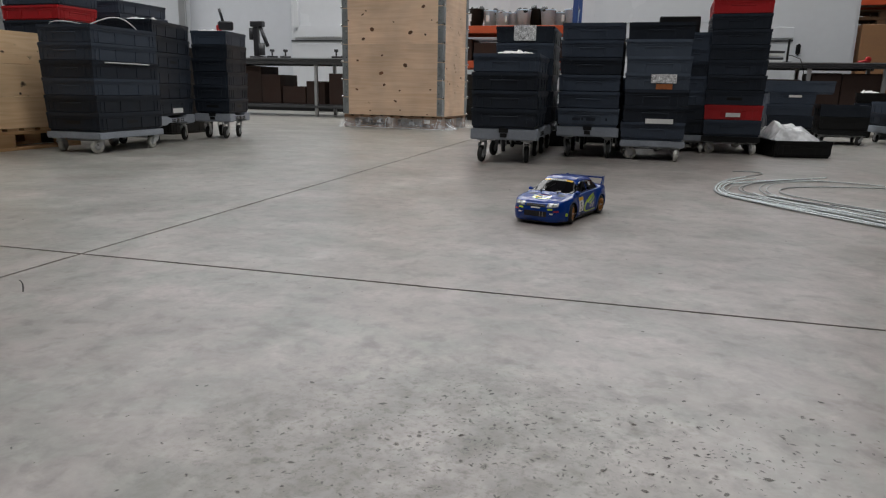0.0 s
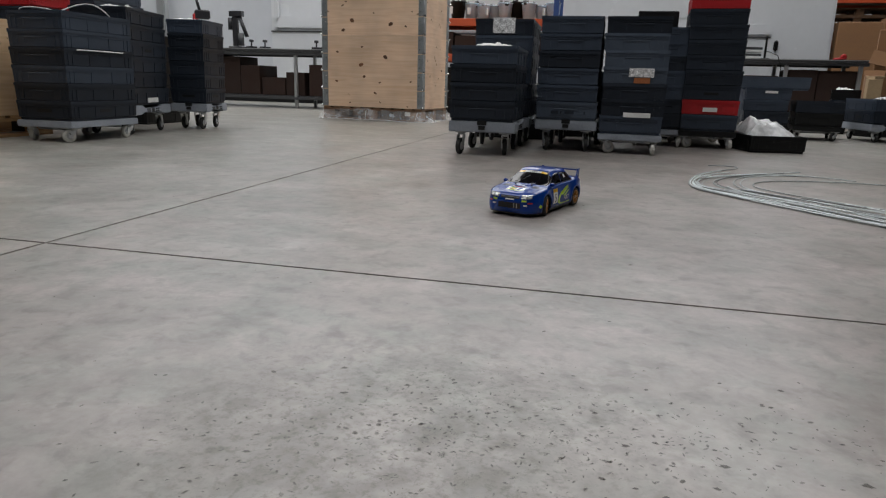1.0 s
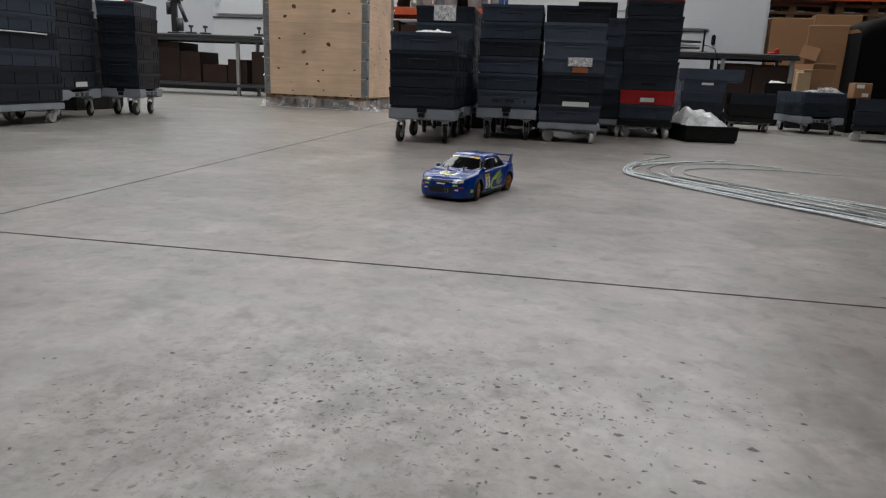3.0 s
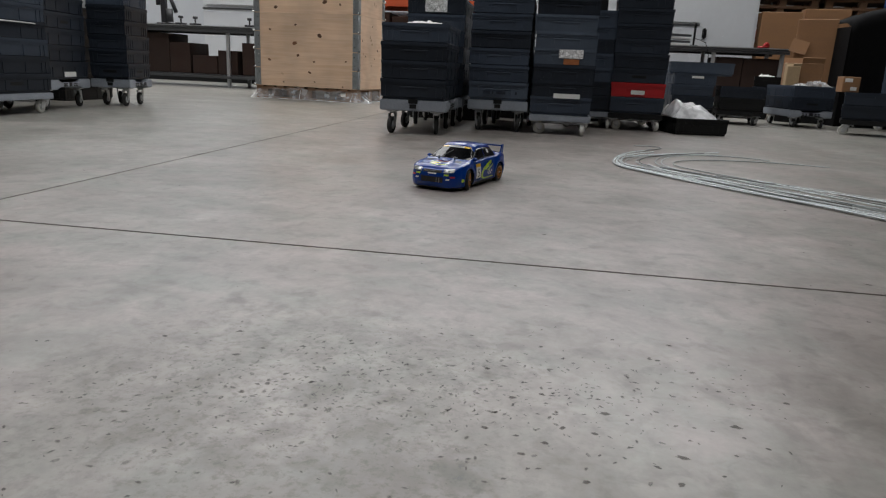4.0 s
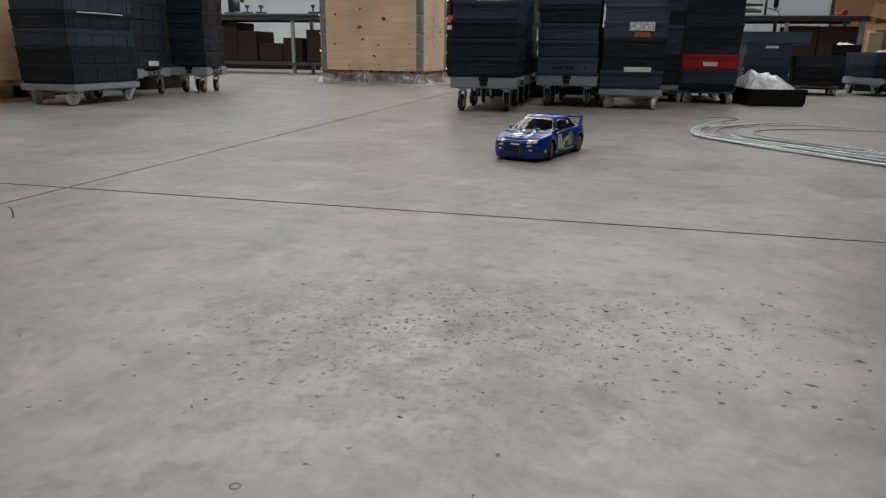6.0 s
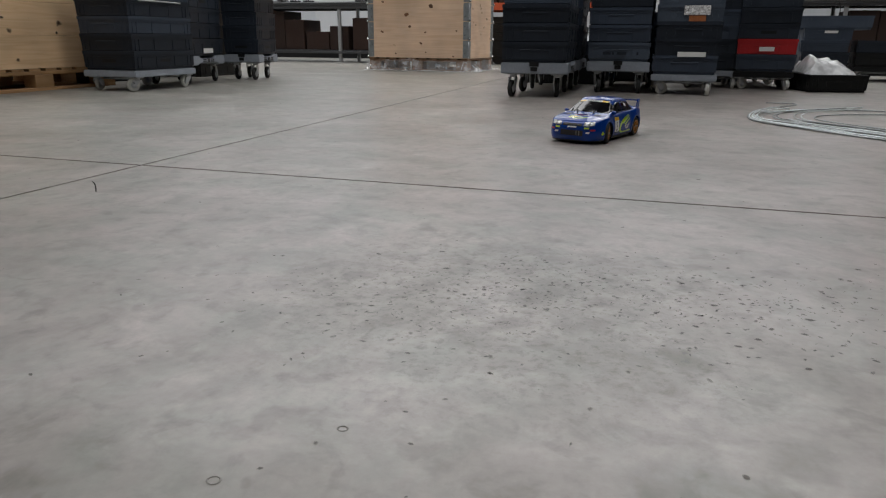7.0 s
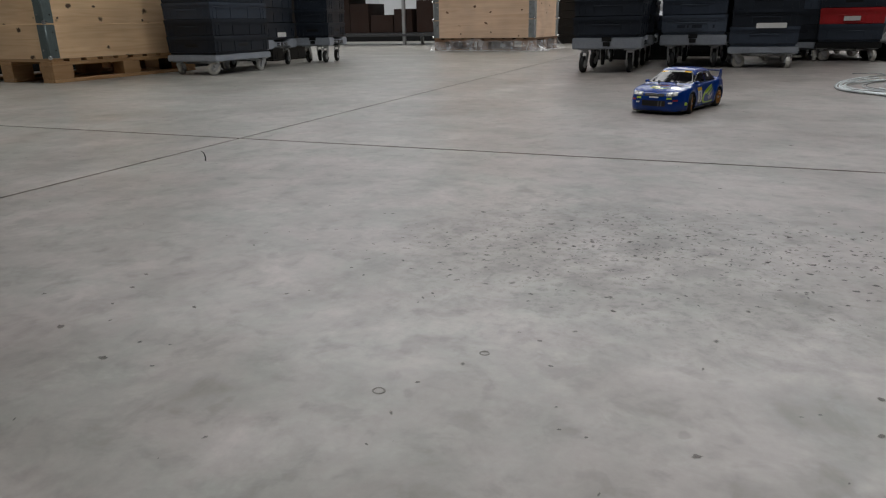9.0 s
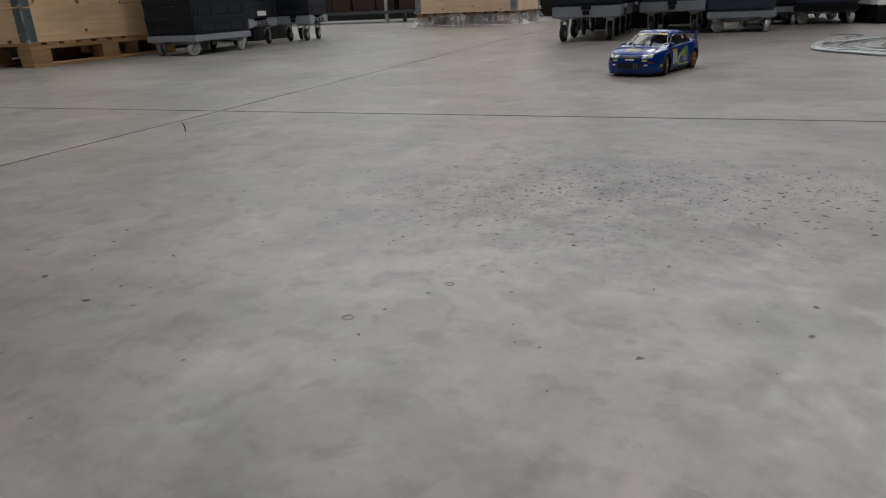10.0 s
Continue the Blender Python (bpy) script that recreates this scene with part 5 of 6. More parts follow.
for f, begin, cut in ((2.12, 0, 7), (2.25, 0, 13), (2.4, 0, 6), (2.55, 1, 5), (2.8, 0, 5), (3.0, 0, 4), (2.9, 0, 5)):
    wire(f, begin, cut, 0.0024, 0.22, (), 0.004)
wire(3.0, 0, 15, 0.0029, 0.0)


# ---- the radio-controlled rally car; x forward, y to its left ----
from mathutils import bvhtree

M_CARBLUE = material("blue_lexan_paint", (0.0008, 0.039, 0.265), 0.3, 0.0, vary=0.04, spec=0.1, coat=0.75, rough_vary=0.03)
M_SCREEN = material("black_tinted_screen", (0.004, 0.004, 0.005), 0.06, vary=0.05, rough_vary=0.01, spec=0.3)
M_SIDEGLASS = material("smoked_side_screen", (0.006, 0.006, 0.007), 0.08, vary=0.1, rough_vary=0.03)
M_LIME = material("lime_decal", (0.50, 0.72, 0.03), 0.3, vary=0.04, coat=0.8)
M_YELLOW = material("yellow_decal", (0.85, 0.50, 0.02), 0.3, vary=0.04, coat=0.8)
M_WHITEDECAL = material("white_decal", (0.80, 0.80, 0.80), 0.3, vary=0.03, coat=0.8)
M_REDDECAL = material("red_decal", (0.45, 0.02, 0.02), 0.3, vary=0.04, coat=0.8)
M_GOLD = material("bronze_rim", (0.42, 0.175, 0.035), 0.35, 0.25, vary=0.1)
M_LENS = material("headlight_lens", (0.42, 0.43, 0.44), 0.12, 0.35, vary=0.45, coarse=90, fine=260, coat=1.0)
M_GRILLE = material("dark_grille", (0.012, 0.012, 0.014), 0.4, vary=0.3, coarse=80, fine=300)


def curve(table):
    xs, ys = zip(*table)
    return lambda x: float(np.interp(x, xs, ys))


TOPZ = curve([(-.215, .082), (-.208, .095), (-.195, .100), (-.150, .104), (-.125, .117), (-.098, .136), (-.06, .1405), (-.02, .142), (.010, .1412), (.024, .1370), (.112, .0925), (.15, .0875),
              (.185, .0805), (.200, .075), (.211, .066), (.216, .053)])
WIDE = curve([(-.215, .072), (-.208, .082), (-.19, .090), (-.165, .095), (-.1285, .0985), (-.085, .094), (0, .0925), (.085, .094), (.1285, .0985), (.165, .096), (.185, .091), (.200, .083), (.210, .073), (.216, .059)])
BELT = curve([(-.215, .076), (-.2, .088), (-.1, .092), (0, .089), (.1, .085), (.15, .082), (.185, .076), (.203, .067), (.216, .049)])
SILL = curve([(-.215, .028), (-.18, .022), (-.08, .014), (.08, .014), (.17, .012), (.216, .013)])
ROOFW = curve([(-.16, .066), (-.095, .0595), (.03, .0605), (.108, .082)])
AXLES, TYRE_R, ARCH_R = (.1285, -.1285), .0325, .0375


def car_section(x):
    """Half a cross-section, from the sill over the waist to the middle of the roof."""
    w, zb, z0, zc, yr = WIDE(x), BELT(x), SILL(x), TOPZ(x), ROOFW(x)
    pts = []
    for j in range(13):
        q = j / 12
        y = w * (0.945 + 0.055 * math.sin(math.pi * min(q * 1.05 + 0.05, 1.0))) - 0.002 * (q < 0.05)
        z = z0 + (zb - z0) * q
        for xa in AXLES:
            r = math.hypot(x - xa, z - 0.034)
            y += 0.0035 * math.exp(-((r - ARCH_R - 0.003) / 0.006) ** 2)
        pts.append((y, z))
    yb, high = pts[-1][0], zc - zb
    c = min(max((high - 0.012) / 0.02, 0.0), 1.0)
    c = c * c * (3 - 2 * c)
    cab = [(yb - 0.007, zb + 0.0025), (yr + 0.005, max(zb + 0.003, zc - 0.014)), (yr - 0.006, max(zb + 0.0035, zc - 0.0035)), (0.0, zc)]
    hood = [(yb - 0.006, zb + 0.5 * high), (yb * 0.86, zb + 0.74 * high), (yb * 0.66, zb + 0.86 * high), (0.0, zc)]
    ctrl = [(yb, zb)] + [(a[0] * c + b[0] * (1 - c), a[1] * c + b[1] * (1 - c)) for a, b in zip(cab, hood)]
    for (a, b), n in zip(zip(ctrl, ctrl[1:]), (1, 6, 3, 8)):
        for k in range(1, n + 1):
            q = k / n
            bulge = 0.0012 * math.sin(math.pi * q) if n in (6, 8) else 0.0
            pts.append((a[0] + (b[0] - a[0]) * q + (bulge if n == 6 else 0), a[1] + (b[1] - a[1]) * q + (bulge if n == 8 else 0)))
    return pts


def make_car(m):
    car = thing("toy_rally_car", m, "blue radio-controlled rally car with lime and yellow decals on the concrete", "toy car")
    n = 124
    xs = [-.215 + .431 * k / n for k in range(n + 1)]
    rows = 13 + 18
    co, grid = [], []
    for x in xs:
        half = car_section(x)
        ring = [(x, -y, z) for y, z in half] + [(x, y, z) for y, z in half[-2::-1]]
        grid.append(list(range(len(co), len(co) + len(ring))))
        co += [list(p) for p in ring]
    wide = len(grid[0])
    # Round wheel arches: points near the circle are drawn onto it, the faces inside it left out.
    for p in co:
        for xa in AXLES:
            dx, dz = p[0] - xa, p[2] - 0.034
            r = math.hypot(dx, dz)
            if abs(p[1]) > 0.06 and abs(r - ARCH_R) < 0.0032 and r > 0 and p[2] < 0.078:
                p[0], p[2] = xa + dx / r * ARCH_R, 0.034 + dz / r * ARCH_R
    sort = {"body": [], "windscreen": [], "rear_window": [], "left_glass": [], "right_glass": [], "left_quarter": [], "right_quarter": []}
    for i in range(n):
        for j in range(wide - 1):
            f = (grid[i][j], grid[i + 1][j], grid[i + 1][j + 1], grid[i][j + 1])
            cx, cy, cz = (sum(co[q][k] for q in f) / 4 for k in range(3))
            if abs(cy) > 0.06 and any(math.hypot(cx - xa, cz - 0.034) < ARCH_R - 0.0004 for xa in AXLES) and cz < 0.078:
                continue
            jj = j if j < wide // 2 else wide - 2 - j
            seg = "side" if jj < 12 else "edge" if jj < 13 else "window" if jj < 19 else "rail" if jj < 22 else "top"
            key = "body"
            if seg == "top" and .0315 < cx < .1045 or seg == "rail" and jj >= 19 and .038 < cx < .101:
                key = "windscreen"
            elif seg == "top" and -.142 < cx < -.1 and jj > 22:
                key = "rear_window"
            elif seg == "window" and jj < 19 and cz < TOPZ(cx) - 0.0095:
                side = "left" if cy > 0 else "right"
                if -.0215 < cx < .074:
                    key = side + "_glass"
                elif -.106 < cx < -.0255:
                    key = side + "_quarter"
            sort[key].append(f)
    body_faces = sort["body"] + [tuple(grid[-1][::-1]), tuple(grid[0])]

    def sub(name, faces, mat, label="", thick=0.0012):
        used = sorted({q for f in faces for q in f})
        at = {q: k for k, q in enumerate(used)}
        me = bpy.data.meshes.new(name)
        me.from_pydata([co[q] for q in used], [], [[at[q] for q in f] for f in faces])
        me.polygons.foreach_set("use_smooth", [True] * len(me.polygons))
        me.materials.append(mat)
        ob = part(name, me, None, car, label)
        mod = ob.modifiers.new("thickness", "SOLIDIFY")
        mod.thickness, mod.offset = thick, -1
        return ob

    sub("body", body_faces, M_CARBLUE, "glossy blue painted shell")
    sub("windscreen", sort["windscreen"], M_SCREEN, "glossy black windscreen")
    sub("rear_window", sort["rear_window"], M_SCREEN, "glossy black rear window")
    for k in ("left_glass", "right_glass", "left_quarter", "right_quarter"):
        sub("side_window", sort[k], M_SIDEGLASS, "smoked side window")
    tree = bvhtree.BVHTree.FromPolygons([tuple(p) for p in co], sum(sort.values(), []) + body_faces[-2:])

    def laid(p, way, off=0.0007):
        """Where a ray meets the shell, a little proud of it."""
        hit, normal, _, _ = tree.ray_cast(Vector(p), Vector(way))
        if hit is None:
            return None
        if normal.dot(Vector(way)) > 0:
            normal = -normal
        return hit + normal * off

    WAYS = {"front": ((-1, 0, 0), lambda a, b: (0.4, a, b + 0.006 * min(max((b - 0.02) / 0.03, 0.0), 1.0))), "top": ((0, 0, -1), lambda a, b: (a, b, 0.4)),
            "left": ((0, -1, 0), lambda a, b: (a, 0.4, b)), "right": ((0, 1, 0), lambda a, b: (a, -0.4, b))}

    def decal(name, side, edge_a, edge_b, mat, label="", n=14, k=4, off=0.0007, parent=None):
        """A strip between two edges, each a list of (a, b), laid on the shell."""
        way, at = WAYS[side]

        def along(edge, q):
            s = q * (len(edge) - 1)
            i = min(int(s), len(edge) - 2)
            return Vector(edge[i]).lerp(Vector(edge[i + 1]), s - i)
        bm = B()
        g = []
        for i in range(n + 1):
            a, b = along(edge_a, i / n), along(edge_b, i / n)
            row = []
            for j in range(k + 1):
                p = laid(at(*a.lerp(b, j / k)), way, off)
                row.append(bm.verts.new(p) if p else None)
            g.append(row)
        for i in range(n):
            for j in range(k):
                q = (g[i][j], g[i + 1][j], g[i + 1][j + 1], g[i][j + 1])
                if all(q):
                    bm.faces.new(q).smooth = True
        return part(name, bm, mat, parent or car, label)

    def rect(name, side, a0, a1, b0, b1, mat, label="", n=6, k=3, off=0.0007, skew=0.0, parent=None):
        return decal(name, side, [(a0, b0), (a1, b0)], [(a0 + skew, b1), (a1 + skew, b1)], mat, label, n, k, off, parent)

    # Nose.
    rect("grille", "front", -.034, .034, .0535, .0615, M_GRILLE, "dark grille", 14)
    rect("grille_bar", "front", -.032, .032, .0570, .0582, M_LENS, "", 14, 1, 0.0016)
    rect("air_intake", "front", -.040, .040, .0265, .0415, M_GRILLE, "dark lower intake", 14, 4)
    rect("intake_bar", "front", .016, .018, .0275, .0405, M_LENS, "", 2, 3, 0.0016)
    rect("intake_bar", "front", .026, .028, .0275, .0405, M_LENS, "", 2, 3, 0.0016)
    rect("plate_sticker", "front", -.016, .016, .0485, .0525, M_WHITEDECAL, "white sticker", 8, 2, 0.0012)
    for s in (-1, 1):
        decal("headlight", "front", [(s * .040, .0545), (s * .058, .0545), (s * .0755, .0575)], [(s * .041, .0655), (s * .058, .0670), (s * .0745, .0680)], M_LENS, "clear headlight lens", 16, 5, 0.0009)
        rect("lamp_divider", "front", s * .0595, s * .0612, .0548, .0670, M_GRILLE, "", 2, 4, 0.0014)
        rect("lamp_core", "front", s * .046, s * .055, .0570, .0645, M_WHITEDECAL, "bright reflector", 4, 4, 0.0013)
        rect("sticker", "front", s * .044, s * .060, .0462, .0503, M_LIME, "lime sticker", 6, 2, 0.0012)
        rect("marker_lamp", "front", s * .064, s * .078, .0415, .0455, M_REDDECAL, "red marker lamp", 6, 2)
        rect("sticker_bars", "front", s * .050, s * .062, .0345, .0385, M_WHITEDECAL, "pale lettering as bars", 6, 2, 0.0009, 0.002)
    # Bonnet.
    decal("swoosh", "top", [(.176, -.034), (.184, -.010), (.184, .012), (.176, .030), (.166, .036)], [(.172, -.030), (.1775, -.010), (.178, .010), (.172, .024), (.166, .034)], M_LIME, "lime crescent on the bonnet", 20)
    decal("swoosh", "top", [(.158, -.036), (.166, -.012), (.164, .012)], [(.1545, -.034), (.161, -.012), (.163, .010)], M_LIME, "lime stroke on the bonnet", 14)
    rect("swoosh_bars", "top", .166, .1715, -.030, -.002, M_YELLOW, "", 4, 8, 0.0008)
    decal("rally_plate", "top", [(.135, -.022), (.140, 0), (.135, .022)], [(.149, -.026), (.153, 0), (.149, .026)], M_WHITEDECAL, "white rally plate sticker", 12)
    decal("rally_plate_band", "top", [(.140, -.022), (.144, 0), (.140, .022)], [(.1455, -.024), (.1495, 0), (.1455, .024)], M_REDDECAL, "red band with lettering as bars", 12, 3, 0.0013)
    for s in (-1, 1):
        decal("bonnet_vent", "top", [(.118, s * .040), (.118, s * .062)], [(.142, s * .044), (.140, s * .064)], M_GRILLE, "dark bonnet vent", 6, 6)
        for q in (.122, .128, .134):
            rect("vent_slat", "top", q, q + .0022, s * .043, s * .061, M_CARBLUE, "", 2, 6, 0.0022)
        post = part("body_post", _post(), M_BLACK, car, "black body post", pose(.112, s * .030, TOPZ(.112) - .012))
        bm = B()
        rod(bm, (0, -0.006, 0.0185), (0.0, 0.012, 0.0215), 0.0009, 6)
        rod(bm, (0.003, -0.006, 0.0185), (0.003, 0.012, 0.0215), 0.0009, 6)
        part("clip", bm, M_STEEL, post, "steel body clip")
    bm = B()
    v = box(bm, .112, .145, -.024, .024, .080, .0945, top=(.0, .004))
    v[5].co.z = v[6].co.z = .0915
    part("bonnet_scoop", bevel(bm, 0.0025, 2), M_CARBLUE, car)
    # Windscreen banner.
    rect("banner", "top", .0335, .0425, -.052, -.030, M_YELLOW, "yellow banner end", 4, 6)
    rect("banner", "top", .0335, .0425, .030, .052, M_YELLOW, "yellow banner end", 4, 6)
    rect("banner", "top", .0335, .0425, -.030, .030, M_WHITEDECAL, "white banner", 4, 10)
    for q in range(6):
        rect("banner_bar", "top", .0358, .0402, -.024 + q * .0085, -.0185 + q * .0085, M_INK, "", 2, 2, 0.0011)
    # Dark rod in place of a roof-light mullion's reflection in the windscreen.
    bm = B()
    rod(bm, laid((.094, -.02, .4), (0, 0, -1), 0.001), laid((.058, -.002, .4), (0, 0, -1), 0.001), 0.0008, 6)
    part("wiper", bm, M_BLACK, car)
    # Sides.
    for side, s in (("left", 1), ("right", -1)):
        panel = rect("number_panel", side, .030, .068, .030, .080, M_WHITEDECAL, "white number panel", 10, 10)
        rect("panel_band", side, .030, .068, .0685, .0800, M_YELLOW, "yellow band", 10, 3, 0.0010, parent=panel)
        digit("5", side, s, .049, .0345, .030, laid, WAYS, panel)
        decal("swoosh", side, [(-.044, .0225), (.004, .0225), (.024, .030), (.027, .040), (.020, .052), (.002, .0635), (-.03, .0745), (-.066, .0835)],
              [(-.044, .0262), (-.002, .0275), (.010, .0335), (.0115, .041), (.005, .0495), (-.010, .0590), (-.036, .0695), (-.066, .0810)], M_LIME, "lime crescent on the flank", 34)
        decal("swoosh", side, [(-.004, .0560), (-.030, .0660), (-.066, .0775)], [(-.013, .0520), (-.036, .0615), (-.066, .0740)], M_LIME, "lime stroke on the flank", 14)
        decal("swoosh", side, [(-.022, .0500), (-.044, .0590), (-.070, .0700)], [(-.029, .0470), (-.048, .0550), (-.070, .0665)], M_LIME, "lime stroke on the flank", 14)
        rect("sticker_bars", side, -.078, -.046, .0235, .0275, M_LIME, "lime lettering as bars", 8, 2)
        for a, b in ((-.030, .042), (-.044, .046), (-.052, .039), (-.040, .037), (-.060, .047)):
            rect("star", side, a - .004, a + .004, b - .0014, b + .0014, M_WHITEDECAL, "", 2, 2)
            rect("star", side, a - .0014, a + .0014, b - .0045, b + .0045, M_WHITEDECAL, "", 2, 2, 0.0008)
        decal("round_sticker", side, [(.171, .033), (.176, .030), (.182, .033)], [(.171, .038), (.176, .043), (.182, .038)], M_LIME, "round lime sticker", 8, 4)
        rect("window_sticker", side, -.064, -.050, .108, .120, M_WHITEDECAL, "white window sticker", 4, 4, 0.0009)
        bm = B()
        bmesh.ops.create_uvsphere(bm, u_segments=14, v_segments=10, radius=1.0)
        bmesh.ops.transform(bm, matrix=Matrix.Translation((.074, s * .088, .096)) @ Matrix.Diagonal((.0065, .009, .0065, 1)), verts=bm.verts[:])
        for f in bm.faces:
            f.smooth = True
        part("mirror", bm, M_CARBLUE, car)
        rect("door_seam", side, .0715, .0722, .028, .086, M_GRILLE, "", 2, 10)
        rect("door_seam", side, -.024, -.0233, .028, .088, M_GRILLE, "", 2, 10)
    # Tail.
    for s in (-1, 1):
        bm = B()
        v = box(bm, -.208, -.176, s * .0720 - .0016, s * .0720 + .0016, .094, .126)
        for q in (v[4], v[7]):
            q.co.x -= .004
        for q in (v[5], v[6]):
            q.co.x -= .018
        part("wing_endplate", bevel(bm, 0.001), M_CARBLUE, car)
    bm = B()
    box(bm, -.216, -.191, -.0703, .0703, .1190, .1222)
    part("wing", bevel(bm, 0.0018, 2), M_CARBLUE, car)
    # Underside and wheels.
    # Panel gaps, front lip and side skirts.
    rect("panel_gap", "front", -.074, .074, .0530, .0536, M_GRILLE, "", 24, 1)
    for s in (-1, 1):
        decal("panel_gap", "top", [(.110, s * .0705), (.150, s * .0690), (.196, s * .058)], [(.110, s * .0712), (.150, s * .0697), (.196, s * .0587)], M_GRILLE, "", 22, 1)
        rect("panel_gap", "left" if s > 0 else "right", -.086, .088, .0300, .0306, M_GRILLE, "", 20, 1)
        bm = B()
        box(bm, -.088, .088, s * .0865 - .0035, s * .0865 + .0035, .0105, .0165)
        part("side_skirt", bevel(bm, 0.0015), M_BLACK, car, "black side skirt")
    bm = B()
    lip = [(.168, .090), (.188, .085), (.204, .073), (.2145, .053), (.219, .0)]
    edge = lip + [(x, -y) for x, y in lip[-2::-1]]
    for z in (.0095, .0135):
        bm.faces.new([bm.verts.new((x, y, z)) for x, y in (edge if z > .011 else edge[::-1])])
    bm.verts.ensure_lookup_table()
    n2 = len(edge)
    for k in range(n2):
        a, b = k, (k + 1) % n2
        bm.faces.new((bm.verts[n2 - 1 - a], bm.verts[n2 - 1 - b], bm.verts[n2 + b], bm.verts[n2 + a]))
    part("front_lip", bm, M_BLACK, car, "black front lip")
    bm = B()
    box(bm, -.185, .185, -.050, .050, .011, .040)
    box(bm, -.150, .150, -.046, .046, .0405, .082)
    part("chassis", bm, M_BLACK, car, "black chassis")
    for xa, turn in ((AXLES[0], 14), (AXLES[1], 0)):
        for s in (-1, 1):
            hub = Matrix.Translation((xa, s * .0840, TYRE_R)) @ pose(0, 0, 0, 0, 0, turn)
            r, h = TYRE_R, .0125
            bm = B()
            lathe(bm, [(r * .70, -h), (r * .93, -h), (r, -h * .75), (r, h * .75), (r * .93, h), (r * .72, h), (r * .70, h * .7)], (0, 0, 0), (0, 1, 0), 36)
            w = part("wheel", bm, M_RUBBER, car, "black tyre", hub)
            bm = B()
            o = s * h
            lathe(bm, [(r * .715, o * .55), (r * .72, o * 1.02), (r * .62, o * 1.0), (r * .58, o * .25), (.004, o * .2)], (0, 0, 0), (0, 1, 0), 30)
            for k in range(10):
                a = k * math.tau / 10
                rod(bm, (.005 * math.cos(a), o * .78, .005 * math.sin(a)), (r * .64 * math.cos(a), o * .92, r * .64 * math.sin(a)), .0017, 6)
            rod(bm, (0, o * .3, 0), (0, o * .9, 0), .0062, 12)
            part("rim", bm, M_GOLD, w, "bronze spoked rim")
            bm = B()
            rod(bm, (0, o * .9, 0), (0, o * 1.15, 0), .003, 6)
            part("wheel_nut", bm, M_STEEL, w, "steel wheel nut")
    return car


def _post():
    bm = B()
    rod(bm, (0, 0, 0), (0, 0, .019), .0028, 10)
    rod(bm, (0, 0, .019), (0, 0, .024), .0022, 10)
    return bm


def digit(text, side, s, x, z, high, laid, ways, parent):
    """A race number laid on the flank, cut from the built-in font."""
    cu = bpy.data.curves.new("digit", "FONT")
    cu.body, cu.align_x, cu.size, cu.resolution_u = text, "CENTER", high * 1.38, 4
    tmp = new("digit", cu)
    me = bpy.data.meshes.new_from_object(tmp.evaluated_get(bpy.context.evaluated_depsgraph_get()))
    bpy.data.objects.remove(tmp)
    way, at = ways[side]
    for v in me.vertices:
        p = laid(at(x - s * v.co.x * 0.85, z + v.co.y), way, 0.0014)
        if p:
            v.co = p
    me.materials.clear()
    me.materials.append(M_INK)
    return part("digit", me, None, parent, "black number")


make_car(pose(-0.365, 2.592, 0, 0, 0, -97))


# ---- labels on the boxes ----
def slip(host, name, w, h, x, z, mat=None, label="white paper label", side=-1, bars=False, axis=1):
    """A label on a box's end (axis 1) or long side (axis 0); it belongs to the box."""
    bm = B()
    if axis == 1:
        y = side * (BL / 2 + 0.0015)
        box(bm, x - w / 2, x + w / 2, min(y, y + side * 0.0012), max(y, y + side * 0.0012), z - h / 2, z + h / 2)
    else:
        y = side * (BW / 2 + 0.0015)
        box(bm, min(y, y + side * 0.0012), max(y, y + side * 0.0012), x - w / 2, x + w / 2, z - h / 2, z + h / 2)
    return part(name, bm, mat or M_PAPER, host, label)


slip(bA2[5], "label", 0.15, 0.10, 0.0, 0.075, M_POUCH, "plastic pouch label with glints painted into its tone")
slip(bC[1], "label", 0.17, 0.03, 0.03, 0.022)
slip(bC[3], "label", 0.155, 0.055, 0.04, 0.083, M_POUCH, "plastic pouch label with glints painted into its tone")
slip(bC[3], "sticker", 0.10, 0.034, 0.045, 0.034, M_STICKER, "faded orange sticker")
slip(bD[1], "label", 0.10, 0.03, 0.0, 0.05)
slip(bE[2], "label", 0.11, 0.022, 0.02, 0.085)
slip(bH[1], "label", 0.09, 0.03, -0.06, 0.085, side=1, axis=0)
slip(bL2[0], "label", 0.17, 0.035, 0.0, 0.034, side=1, axis=0)
for host, z in ((bB[0], 0.05),):
    for x, w in ((-0.075, 0.05), (-0.035, 0.012), (0.02, 0.06), (0.12, 0.012)):
        slip(host, "lettering_bar", w, 0.018, x, z, M_DARK, "faint dark lettering as a plain bar")


# ---- floor: four slabs with sawn joints ----
def hall_xy(x, y):
    p = HALL.inverted() @ Vector((x, y, 0))
    return p.x, p.y


JS, JD = hall_xy(-1.272, 1.376)
GAP = 0.0045
floor = thing("floor", HALL, "grey power-floated concrete floor with sawn joints", "floor", kind="structure")
for s0, s1 in ((S0 - 0.2, JS - GAP), (JS + GAP, S1 + 0.2)):
    for d0, d1 in ((D0 - 0.2, JD - GAP), (JD + GAP, D1 + 0.2)):
        bm = B()
        v = box(bm, s0, s1, d0, d1, -0.15, 0.0)
        bmesh.ops.bevel(bm, geom=[e for e in bm.edges if all(q.co.z > -0.01 for q in e.verts)], offset=0.0005, segments=1, affect="EDGES")
        part("floor_slab", bm, M_CONCRETE, floor)
bm = B()
